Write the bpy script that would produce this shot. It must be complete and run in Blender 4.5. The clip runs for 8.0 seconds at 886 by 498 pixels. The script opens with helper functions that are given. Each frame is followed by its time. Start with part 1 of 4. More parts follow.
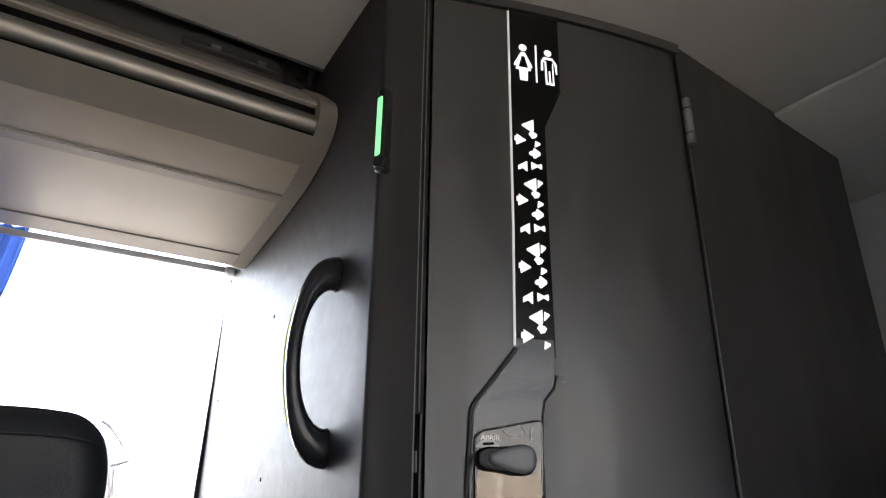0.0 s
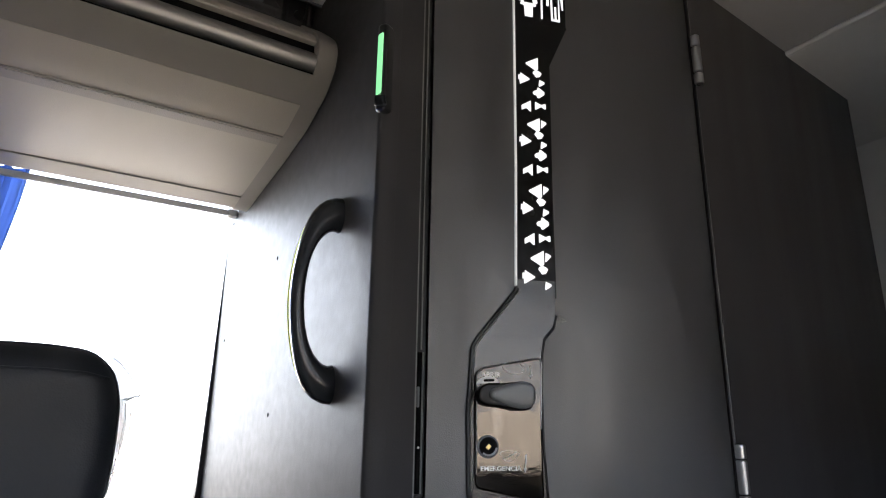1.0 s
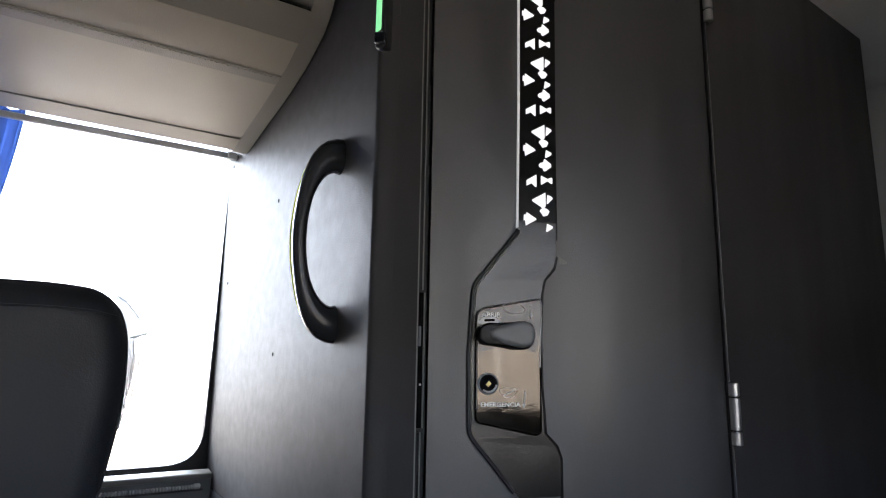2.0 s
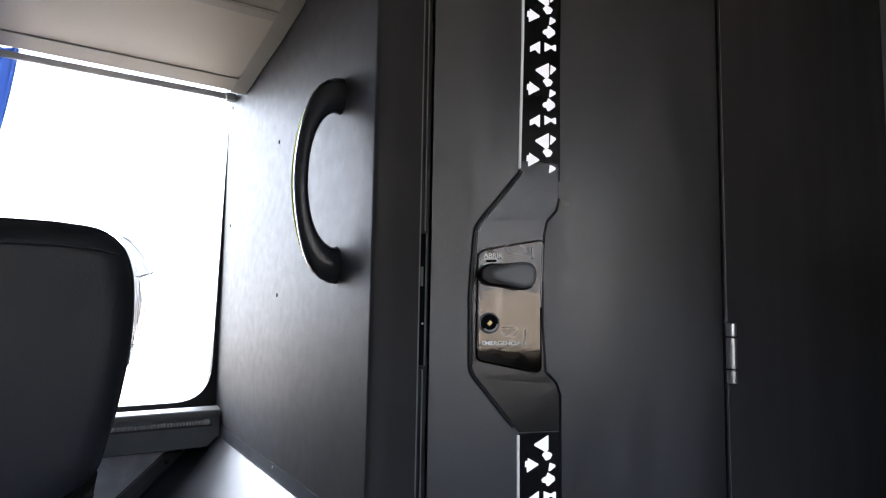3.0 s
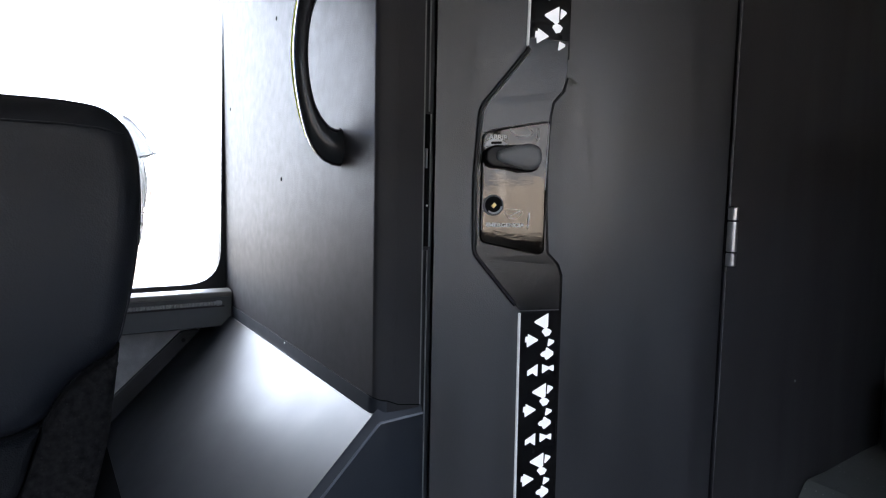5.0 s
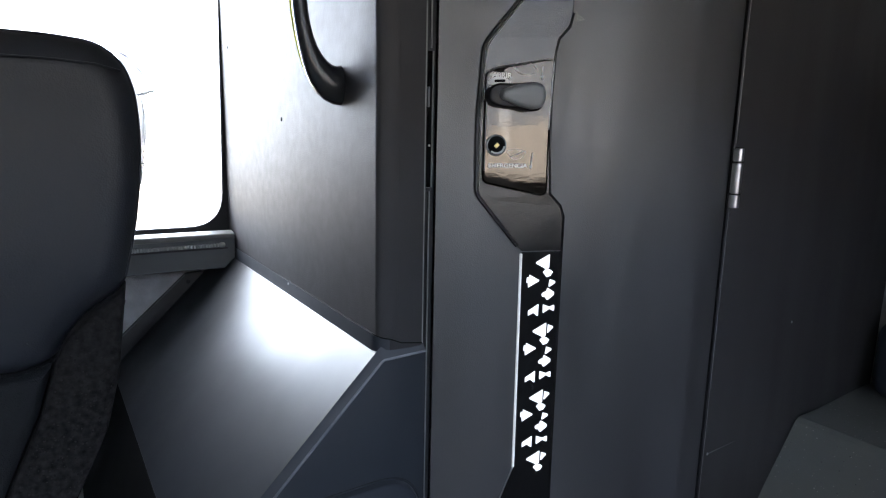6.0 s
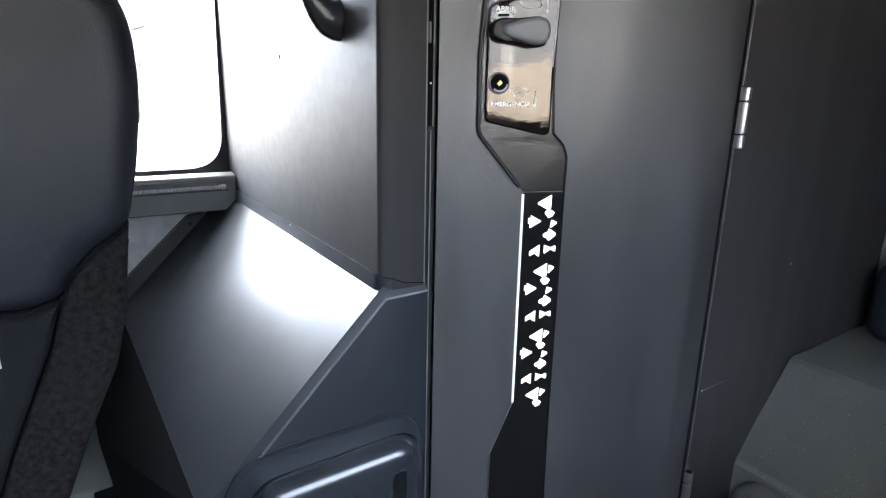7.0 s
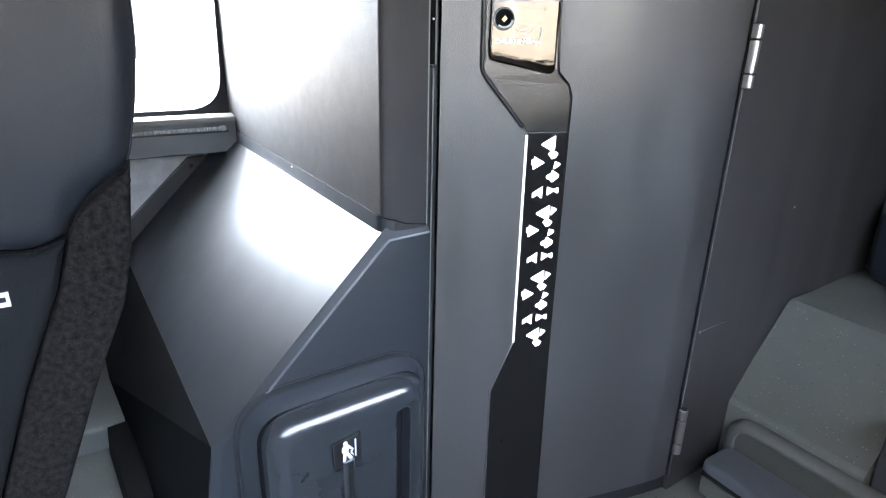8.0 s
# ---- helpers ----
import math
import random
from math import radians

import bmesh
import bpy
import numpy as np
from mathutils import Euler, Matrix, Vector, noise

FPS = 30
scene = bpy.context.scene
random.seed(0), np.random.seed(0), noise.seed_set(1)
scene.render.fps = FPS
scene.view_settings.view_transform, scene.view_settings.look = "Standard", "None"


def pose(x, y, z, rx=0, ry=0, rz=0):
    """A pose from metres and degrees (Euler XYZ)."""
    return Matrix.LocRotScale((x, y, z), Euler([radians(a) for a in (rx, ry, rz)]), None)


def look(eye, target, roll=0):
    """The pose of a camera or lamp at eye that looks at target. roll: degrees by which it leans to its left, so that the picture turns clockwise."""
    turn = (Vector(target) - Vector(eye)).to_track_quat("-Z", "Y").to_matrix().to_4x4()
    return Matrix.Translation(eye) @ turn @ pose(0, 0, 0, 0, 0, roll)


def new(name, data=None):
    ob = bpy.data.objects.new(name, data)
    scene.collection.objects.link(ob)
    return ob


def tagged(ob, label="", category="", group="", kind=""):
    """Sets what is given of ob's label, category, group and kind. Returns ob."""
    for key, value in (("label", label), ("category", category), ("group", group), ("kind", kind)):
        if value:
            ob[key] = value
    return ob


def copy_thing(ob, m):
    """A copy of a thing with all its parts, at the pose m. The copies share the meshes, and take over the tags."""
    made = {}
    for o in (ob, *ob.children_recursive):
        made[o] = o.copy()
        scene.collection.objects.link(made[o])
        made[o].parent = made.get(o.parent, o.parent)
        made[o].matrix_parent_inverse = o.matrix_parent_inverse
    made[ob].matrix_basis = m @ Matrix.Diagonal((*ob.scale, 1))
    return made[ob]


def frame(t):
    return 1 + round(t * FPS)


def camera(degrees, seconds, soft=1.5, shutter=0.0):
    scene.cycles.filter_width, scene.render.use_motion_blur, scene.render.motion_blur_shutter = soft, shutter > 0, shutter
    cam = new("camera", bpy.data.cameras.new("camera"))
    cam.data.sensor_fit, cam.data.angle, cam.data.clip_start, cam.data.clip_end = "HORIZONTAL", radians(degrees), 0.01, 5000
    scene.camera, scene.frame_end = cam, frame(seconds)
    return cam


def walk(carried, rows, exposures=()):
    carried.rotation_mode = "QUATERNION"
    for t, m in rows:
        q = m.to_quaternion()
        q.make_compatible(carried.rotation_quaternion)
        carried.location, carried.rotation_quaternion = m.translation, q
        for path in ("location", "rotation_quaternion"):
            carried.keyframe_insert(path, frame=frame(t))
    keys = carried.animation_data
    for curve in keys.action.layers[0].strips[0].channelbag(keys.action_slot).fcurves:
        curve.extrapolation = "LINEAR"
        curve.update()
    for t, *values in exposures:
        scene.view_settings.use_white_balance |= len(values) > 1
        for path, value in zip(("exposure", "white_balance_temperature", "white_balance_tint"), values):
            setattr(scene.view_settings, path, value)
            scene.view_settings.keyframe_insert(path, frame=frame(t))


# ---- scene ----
cam = camera(72.28, 8.0, soft=1.1)
PATH = [
    (0, pose(-0.0005, 0.0017, 1.1077, 110.57, -0.64, 57.02)),
    (0.5, pose(-0.0008, 0.0018, 1.1038, 107.95, -0.74, 57.07)),
    (1, pose(-0.0010, 0.0018, 1.1000, 105.42, -0.78, 57.16)),
    (1.5, pose(-0.0011, 0.0017, 1.0962, 102.90, -0.83, 57.20)),
    (3, pose(-0.0007, 0.0009, 1.0851, 95.16, -0.98, 57.41)),
    (3.5, pose(-0.0004, 0.0005, 1.0815, 92.63, -1.01, 57.50)),
    (4, pose(0.0000, -0.0000, 1.0780, 89.96, -1.04, 57.60)),
    (4.5, pose(0.0005, -0.0006, 1.0745, 87.45, -1.08, 57.68)),
    (6, pose(0.0027, -0.0029, 1.0643, 79.67, -1.21, 57.95)),
    (6.5, pose(0.0037, -0.0039, 1.0610, 77.17, -1.21, 58.02)),
    (7, pose(0.0047, -0.0049, 1.0577, 74.44, -1.24, 58.08)),
    (7.5, pose(0.0059, -0.0060, 1.0545, 71.88, -1.28, 58.19)),
    (8, pose(0.0071, -0.0073, 1.0514, 69.30, -1.34, 58.31)),
]
EXPOSURES = [(0.0, 4.08, 6330, 15), (1.5, 3.90, 6230, 15), (3.5, 3.57, 6100, 16), (4.7, 3.52, 6040, 16), (6.0, 4.12, 6080, 14), (7.0, 4.92, 6200, 13), (8.0, 5.66, 6250, 12)]
walk(cam, PATH, EXPOSURES)

# ---- light ----
world = bpy.data.worlds.new("daylight")
scene.world = world
world.use_nodes = True
wn = world.node_tree.nodes
sky = wn.new("ShaderNodeTexSky")
sky.sky_type, sky.sun_disc = "NISHITA", False
sky.sun_elevation, sky.sun_rotation = radians(58), radians(10)
sky.dust_density, sky.air_density = 1.5, 1.0
wn["Background"].inputs["Strength"].default_value = 0.185
haze = wn.new("ShaderNodeHueSaturation")
haze.inputs["Saturation"].default_value = 0.48
world.node_tree.links.new(sky.outputs["Color"], haze.inputs["Color"])
world.node_tree.links.new(haze.outputs["Color"], wn["Background"].inputs["Color"])
sun_data = bpy.data.lights.new("sun", "SUN")
sun_data.energy, sun_data.angle, sun_data.color = 4.0, radians(0.5), (1.0, 0.95, 0.87)
sun = new("sun", sun_data)
sun.matrix_world = look((1.4, 8, 13), (0, 0, 0))
# bright hazy daylight that comes in through the windows, from a little above
def window_daylight(x, ya, yb, z, tall, power, spread, down):
    day = bpy.data.lights.new("window_daylight", "AREA")
    day.shape, day.size, day.size_y = "RECTANGLE", yb - ya, tall
    day.energy, day.spread, day.color = power * (yb - ya), radians(spread), (0.97, 0.985, 1.0)
    y = (ya + yb) / 2
    new("window_daylight", day).matrix_world = look((x, y, z), (x - math.copysign(1, x), y, z - math.tan(radians(down))))


for ya, yb, power in ((-4.56, -3.09, 0.8), (-2.91, -1.44, 1.0), (-1.26, 0.39, 1.98)):
    window_daylight(-2.20, ya, yb, 1.38, 1.06, power, 106, 30)


# ---- materials ----
def mat(name, color, rough=0.5, metal=0.0, grain=0.0, grain_scale=400.0, vary=0.12, vary_scale=6.0, wear=0.0, coat=0.0, emit=0.0, speckle=None, spec=0.5, streak=1.0, coat_rough=None):
    m = bpy.data.materials.new(name)
    m.use_nodes = True
    nt = m.node_tree
    n, l = nt.nodes, nt.links
    b = n["Principled BSDF"]
    b.inputs["Roughness"].default_value, b.inputs["Metallic"].default_value = rough, metal
    b.inputs["Coat Weight"].default_value, b.inputs["Coat Roughness"].default_value = coat, rough if coat_rough is None else coat_rough
    b.inputs["Specular IOR Level"].default_value = spec
    tc = n.new("ShaderNodeTexCoord")
    big = n.new("ShaderNodeTexNoise")
    big.inputs["Scale"].default_value, big.inputs["Detail"].default_value = vary_scale, 5.0
    grow = n.new("ShaderNodeMapping")
    grow.inputs["Scale"].default_value = (1, 1, streak)
    l.new(tc.outputs["Object"], grow.inputs["Vector"])
    l.new(grow.outputs["Vector"], big.inputs["Vector"])
    ramp = n.new("ShaderNodeValToRGB")
    c = Vector(color)
    ramp.color_ramp.elements[0].position, ramp.color_ramp.elements[1].position = 0.3, 0.7
    ramp.color_ramp.elements[0].color = (*(c * (1 - vary)), 1)
    ramp.color_ramp.elements[1].color = (*(c * (1 + vary)), 1)
    l.new(big.outputs["Fac"], ramp.inputs["Fac"])
    out = ramp.outputs["Color"]
    if speckle:
        vo = n.new("ShaderNodeTexVoronoi")
        vo.inputs["Scale"].default_value = speckle[0]
        l.new(tc.outputs["Object"], vo.inputs["Vector"])
        th = n.new("ShaderNodeMath")
        th.operation, th.inputs[1].default_value = "LESS_THAN", speckle[1]
        hue = n.new("ShaderNodeSeparateColor")
        l.new(vo.outputs["Color"], hue.inputs["Color"])
        uneven = n.new("ShaderNodeMath")
        uneven.operation = "DIVIDE"
        l.new(vo.outputs["Distance"], uneven.inputs[0])
        l.new(hue.outputs["Green"], uneven.inputs[1])
        l.new(uneven.outputs["Value"], th.inputs[0])
        pick = n.new("ShaderNodeMix")
        pick.data_type = "RGBA"
        pick.inputs["A"].default_value, pick.inputs["B"].default_value = (*speckle[2], 1), (*speckle[3], 1)
        l.new(hue.outputs["Red"], pick.inputs["Factor"])
        mix = n.new("ShaderNodeMix")
        mix.data_type = "RGBA"
        l.new(th.outputs["Value"], mix.inputs["Factor"])
        l.new(out, mix.inputs["A"])
        l.new(pick.outputs["Result"], mix.inputs["B"])
        out = mix.outputs["Result"]
    l.new(out, b.inputs["Base Color"])
    rn = n.new("ShaderNodeTexNoise")
    rn.inputs["Scale"].default_value, rn.inputs["Detail"].default_value = vary_scale * 4, 6.0
    mp = n.new("ShaderNodeMapping")
    mp.inputs["Scale"].default_value = (1, 1, streak)
    l.new(tc.outputs["Object"], mp.inputs["Vector"])
    l.new(mp.outputs["Vector"], rn.inputs["Vector"])
    mr = n.new("ShaderNodeMapRange")
    mr.inputs["From Min"].default_value, mr.inputs["From Max"].default_value = 0.3, 0.7
    mr.inputs["To Min"].default_value, mr.inputs["To Max"].default_value = max(0.0, rough - 0.015 - wear), min(1.0, rough + 0.015 + wear)
    l.new(rn.outputs["Fac"], mr.inputs["Value"])
    l.new(mr.outputs["Result"], b.inputs["Roughness"])
    if coat and coat_rough is not None:
        cr = n.new("ShaderNodeMapRange")
        cr.inputs["From Min"].default_value, cr.inputs["From Max"].default_value = 0.3, 0.7
        cr.inputs["To Min"].default_value, cr.inputs["To Max"].default_value = coat_rough - wear, coat_rough + wear
        l.new(rn.outputs["Fac"], cr.inputs["Value"])
        l.new(cr.outputs["Result"], b.inputs["Coat Roughness"])
    if grain:
        g = n.new("ShaderNodeTexVoronoi")
        g.inputs["Scale"].default_value = grain_scale
        l.new(tc.outputs["Object"], g.inputs["Vector"])
        g2 = n.new("ShaderNodeTexNoise")
        g2.inputs["Scale"].default_value, g2.inputs["Detail"].default_value = grain_scale * 0.35, 4.0
        l.new(tc.outputs["Object"], g2.inputs["Vector"])
        add = n.new("ShaderNodeMath")
        l.new(g.outputs["Distance"], add.inputs[0])
        l.new(g2.outputs["Fac"], add.inputs[1])
        bump = n.new("ShaderNodeBump")
        bump.inputs["Strength"].default_value, bump.inputs["Distance"].default_value = grain, 0.001
        l.new(add.outputs["Value"], bump.inputs["Height"])
        l.new(bump.outputs["Normal"], b.inputs["Normal"])
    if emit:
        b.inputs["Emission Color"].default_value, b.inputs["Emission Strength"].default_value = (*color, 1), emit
    return m


M_PANEL = mat("grained_black_plastic", (0.0320, 0.0308, 0.0312), 0.56, grain=0.14, grain_scale=380, wear=0.03, spec=0.24, vary_scale=9, vary=0.1)
M_DOOR = mat("grained_black_door_plastic", (0.0280, 0.0275, 0.0276), 0.42, vary=0.28, grain=0.2, grain_scale=520, wear=0.10, spec=1.0, coat=0.6, coat_rough=0.40, vary_scale=3, streak=0.15)
M_BOX = mat("smooth_blue_black_plastic", (0.0145, 0.0182, 0.0236), 0.60, grain=0.015, grain_scale=500, wear=0.03, spec=0.18, coat=0.85, coat_rough=0.385, vary=0.06, vary_scale=3)
M_GLOSS = mat("gloss_black", (0.006, 0.006, 0.0060), 0.26, vary=0.05, spec=0.25)
M_SATIN = mat("satin_black", (0.012, 0.012, 0.013), 0.35, grain=0.05)
M_TEXT = mat("textured_black", (0.0030, 0.0030, 0.0031), 0.22, grain=0.18, grain_scale=520, vary=0.1, vary_scale=40, spec=1.0)
M_WHITE = mat("white_print", (0.85, 0.85, 0.84), 0.45, vary=0.03)
# white print with a small emission added to lift its brightness
M_WHITEGLOW = mat("white_print_added_glow", (0.85, 0.85, 0.84), 0.45, vary=0.03, emit=0.06)
M_SIDE = mat("grained_black_side_plastic", (0.039, 0.0365, 0.0362), 0.42, grain=0.14, grain_scale=420, wear=0.04, vary_scale=3, streak=0.15)
M_TRIMGREY = mat("mid_grey_trim", (0.165, 0.168, 0.16), 0.38, vary=0.08)
M_PLATE = mat("dark_mirror_plate", (0.115, 0.105, 0.094), 0.06, metal=1.0, vary=0.05, wear=0.02)


def wavy(m, scale, depth):
    """Gives a polished surface the slow unevenness of a moulding."""
    n, l = m.node_tree.nodes, m.node_tree.links
    tc, mp, no, bu = n.new("ShaderNodeTexCoord"), n.new("ShaderNodeMapping"), n.new("ShaderNodeTexNoise"), n.new("ShaderNodeBump")
    mp.inputs["Scale"].default_value = (1, 1, 2.2)
    no.inputs["Scale"].default_value, no.inputs["Detail"].default_value, no.inputs["Roughness"].default_value = scale, 4.0, 0.6
    bu.inputs["Strength"].default_value, bu.inputs["Distance"].default_value = 1.0, depth
    l.new(tc.outputs["Object"], mp.inputs["Vector"])
    l.new(mp.outputs["Vector"], no.inputs["Vector"])
    l.new(no.outputs["Fac"], bu.inputs["Height"])
    l.new(bu.outputs["Normal"], n["Principled BSDF"].inputs["Normal"])


wavy(M_PLATE, 26.0, 0.00015)
M_SCUFF = mat("scuffed_plastic", (0.15, 0.148, 0.143), 0.7, vary=0.5, vary_scale=150)
# pale strip edge, brightened by a little emission of its own
M_EDGE = mat("pale_strip_edge_added_glow", (0.80, 0.81, 0.78), 0.3, vary=0.05, emit=0.02)
M_KNOB = mat("grey_plastic_knob", (0.15, 0.158, 0.163), 0.36, grain=0.06, wear=0.03)
M_RUBBER = mat("black_rubber", (0.010, 0.010, 0.011), 0.5, grain=0.1)
M_VOID = mat("black_gap", (0.003, 0.003, 0.003), 0.8, spec=0.1)
M_BODY = mat("black_knob_plastic", (0.006, 0.006, 0.007), 0.35, spec=0.25)
M_STRIP = mat("bright_rack_strip", (0.34, 0.325, 0.305), 0.50, metal=1.0, vary=0.06)
M_ALU = mat("brushed_aluminium", (0.62, 0.62, 0.61), 0.32, metal=1.0, vary=0.06)
# lighter plastic that paints the highlight on the cover's edge
M_BEAD = mat("painted_edge_highlight", (0.10, 0.107, 0.118), 0.42, spec=0.9, vary=0.25, vary_scale=25)
M_RAIL = mat("dull_pale_rail", (0.55, 0.56, 0.57), 0.45, vary=0.1)
M_STEEL = mat("satin_steel_hinge", (0.55, 0.55, 0.55), 0.34, metal=1.0, vary=0.1, wear=0.06)
M_BRASS = mat("brass_key_cylinder", (0.75, 0.58, 0.25), 0.3, metal=1.0)
M_RACK = mat("warm_grey_plastic", (0.225, 0.206, 0.178), 0.42, grain=0.12, grain_scale=350, vary=0.05)
M_RACK2 = mat("warm_grey_vinyl", (0.345, 0.306, 0.250), 0.45, grain=0.3, grain_scale=500, vary=0.05)
M_CEIL = mat("pale_grey_ceiling_laminate", (0.44, 0.427, 0.412), 0.55, grain=0.1, vary=0.04)
M_DARK = mat("dark_grey_lining", (0.05, 0.05, 0.052), 0.6, vary=0.1)
M_HANDLE = mat("dark_grey_handle_plastic", (0.020, 0.022, 0.025), 0.22, vary=0.08)
M_SEATLOW = mat("dark_seat_fabric", (0.0100, 0.0110, 0.0122), 0.85, spec=0.15, grain=0.5, grain_scale=500, vary=0.15)
M_YELLOW = mat("yellow_green_strip", (0.75, 0.78, 0.08), 0.4)
M_GREEN = mat("lit_green_lens", (0.20, 0.62, 0.26), 0.3, emit=0.09)
M_LEATHER = mat("dark_grey_leatherette", (0.0148, 0.0170, 0.0214), 0.46, grain=0.16, grain_scale=420, wear=0.05, spec=0.32)
M_CLOTH = mat("speckled_grey_moquette", (0.0100, 0.0094, 0.0092), 0.95, grain=1.0, grain_scale=150, vary=0.75, vary_scale=110, spec=0.15, speckle=(230, 0.40, (0.019, 0.0172, 0.0168), (0.0055, 0.0055, 0.006)))
M_FLOOR = mat("speckled_grey_vinyl", (0.172, 0.182, 0.168), 0.5, grain=0.15, vary=0.10, speckle=(130, 0.25, (0.36, 0.36, 0.33), (0.085, 0.085, 0.085)))
M_CARPET = mat("pale_grey_wall_carpet", (0.66, 0.67, 0.69), 0.95, grain=0.8, grain_scale=300, vary=0.15, vary_scale=25)


def curtain_mat():
    m = bpy.data.materials.new("blue_curtain_cloth")
    m.use_nodes = True
    n, l = m.node_tree.nodes, m.node_tree.links
    n.remove(n["Principled BSDF"])
    df, tl, mx, wv, mp = n.new("ShaderNodeBsdfDiffuse"), n.new("ShaderNodeBsdfTranslucent"), n.new("ShaderNodeMixShader"), n.new("ShaderNodeTexNoise"), n.new("ShaderNodeMapRange")
    df.inputs["Color"].default_value, tl.inputs["Color"].default_value = (0.12, 0.20, 0.43, 1), (0.15, 0.25, 0.50, 1)
    wv.inputs["Scale"].default_value = 300.0
    mp.inputs["To Min"].default_value, mp.inputs["To Max"].default_value = 0.03, 0.10
    l.new(wv.outputs["Fac"], mp.inputs["Value"])
    l.new(mp.outputs["Result"], mx.inputs["Fac"])
    l.new(df.outputs["BSDF"], mx.inputs[1])
    l.new(tl.outputs["BSDF"], mx.inputs[2])
    l.new(mx.outputs["Shader"], n["Material Output"].inputs["Surface"])
    return m


M_CURTAIN = curtain_mat()
M_SILL = mat("grey_sill_plastic", (0.15, 0.16, 0.17), 0.4, grain=0.1)
M_WALL = mat("pale_grey_wall_laminate", (0.68, 0.67, 0.65), 0.55, grain=0.1, vary=0.05)
M_WALLDARK = mat("dark_grey_wall_laminate", (0.10, 0.10, 0.10), 0.6, grain=0.1, vary=0.06)
M_GROUND = mat("sandy_ground", (0.22, 0.178, 0.13), 0.95, grain=0.6, grain_scale=3, vary=0.25, vary_scale=0.15)
M_BANK = mat("stony_brown_earth", (0.160, 0.134, 0.104), 0.95, grain=0.6, grain_scale=6, vary=0.6, vary_scale=4.5, streak=1.8)
M_CONCRETE = mat("grey_concrete", (0.38, 0.37, 0.355), 0.85, grain=0.4, grain_scale=8, vary=0.15, vary_scale=0.5)
M_STEP = mat("blue_grey_vinyl", (0.17, 0.185, 0.215), 0.45, grain=0.2)
# grey for fine lines, some of them painted shine on black parts
M_SEAL = mat("grey_line_and_painted_shine", (0.16, 0.16, 0.155), 0.35, vary=0.2, vary_scale=20)
M_BAND = mat("stippled_warm_grey_vinyl", (0.265, 0.243, 0.209), 0.55, grain=0.6, grain_scale=420, vary=0.1)
M_SHADE = mat("dull_dark_grey_panel", (0.052, 0.052, 0.053), 0.6, grain=0.1, vary=0.1)
# black of the skirt, and of the front, where it paints shade
M_FRONTSKIRT = mat("front_shade_and_skirt_black", (0.0078, 0.0088, 0.0094), 0.75, spec=0.12, vary=0.15, vary_scale=4, streak=0.4)
M_LABEL = mat("white_label", (0.75, 0.75, 0.75), 0.5)


def glass_mat(name, tint):
    m = bpy.data.materials.new(name)
    m.use_nodes = True
    n, l = m.node_tree.nodes, m.node_tree.links
    n.remove(n["Principled BSDF"])
    tr, gl, mx, fr = n.new("ShaderNodeBsdfTransparent"), n.new("ShaderNodeBsdfGlossy"), n.new("ShaderNodeMixShader"), n.new("ShaderNodeFresnel")
    tr.inputs["Color"].default_value = (*tint, 1)
    gl.inputs["Roughness"].default_value = 0.02
    l.new(fr.outputs["Fac"], mx.inputs["Fac"])
    l.new(tr.outputs["BSDF"], mx.inputs[1])
    l.new(gl.outputs["BSDF"], mx.inputs[2])
    l.new(mx.outputs["Shader"], n["Material Output"].inputs["Surface"])
    return m


M_GLASS = glass_mat("window_glass", (0.93, 0.95, 0.95))
M_GLASS_DARK = glass_mat("tinted_window_glass", (0.88, 0.90, 0.90))


def film_mat():
    m = bpy.data.materials.new("clear_plastic_film")
    m.use_nodes = True
    n, l = m.node_tree.nodes, m.node_tree.links
    b = n["Principled BSDF"]
    b.inputs["Base Color"].default_value, b.inputs["Roughness"].default_value = (0.80, 0.83, 0.90, 1), 0.15
    tr, mx, no, mr = n.new("ShaderNodeBsdfTransparent"), n.new("ShaderNodeMixShader"), n.new("ShaderNodeTexNoise"), n.new("ShaderNodeMapRange")
    no.inputs["Scale"].default_value, no.inputs["Detail"].default_value = 70.0, 6.0
    mr.inputs["From Min"].default_value, mr.inputs["From Max"].default_value = 0.4, 0.7
    mr.inputs["To Min"].default_value, mr.inputs["To Max"].default_value = 0.86, 1.0
    l.new(no.outputs["Fac"], mr.inputs["Value"])
    l.new(mr.outputs["Result"], mx.inputs["Fac"])
    l.new(tr.outputs["BSDF"], mx.inputs[1])
    l.new(b.outputs["BSDF"], mx.inputs[2])
    l.new(mx.outputs["Shader"], n["Material Output"].inputs["Surface"])
    return m


M_FILM = film_mat()
M_CREASE = mat("pale_film_fold", (0.75, 0.78, 0.85), 0.3, vary=0.2)
M_FLAP = mat("glossy_blue_black_plastic", (0.024, 0.028, 0.0335), 0.20, vary=0.1, wear=0.0, spec=0.6, coat=0.4)
M_RIM = mat("satin_blue_black_plastic", (0.0235, 0.0272, 0.0325), 0.33, vary=0.05, spec=0.5)
M_LINING = mat("grey_rack_lining", (0.24, 0.232, 0.22), 0.6, vary=0.1)


from mathutils.geometry import tessellate_polygon


# ---- mesh helpers ----
def part(name, bm, material, parent=None, label="", smooth=False):
    bmesh.ops.recalc_face_normals(bm, faces=bm.faces)
    me = bpy.data.meshes.new(name)
    bm.to_mesh(me)
    bm.free()
    me.materials.append(material)
    if smooth:
        me.polygons.foreach_set("use_smooth", [smooth is True or len(p.vertices) == 4 for p in me.polygons])
        me.set_sharp_from_angle(angle=radians(40))
    ob = new(name, me)
    if parent is not None:
        ob.parent = parent
    if label:
        ob["label"] = label
    return ob


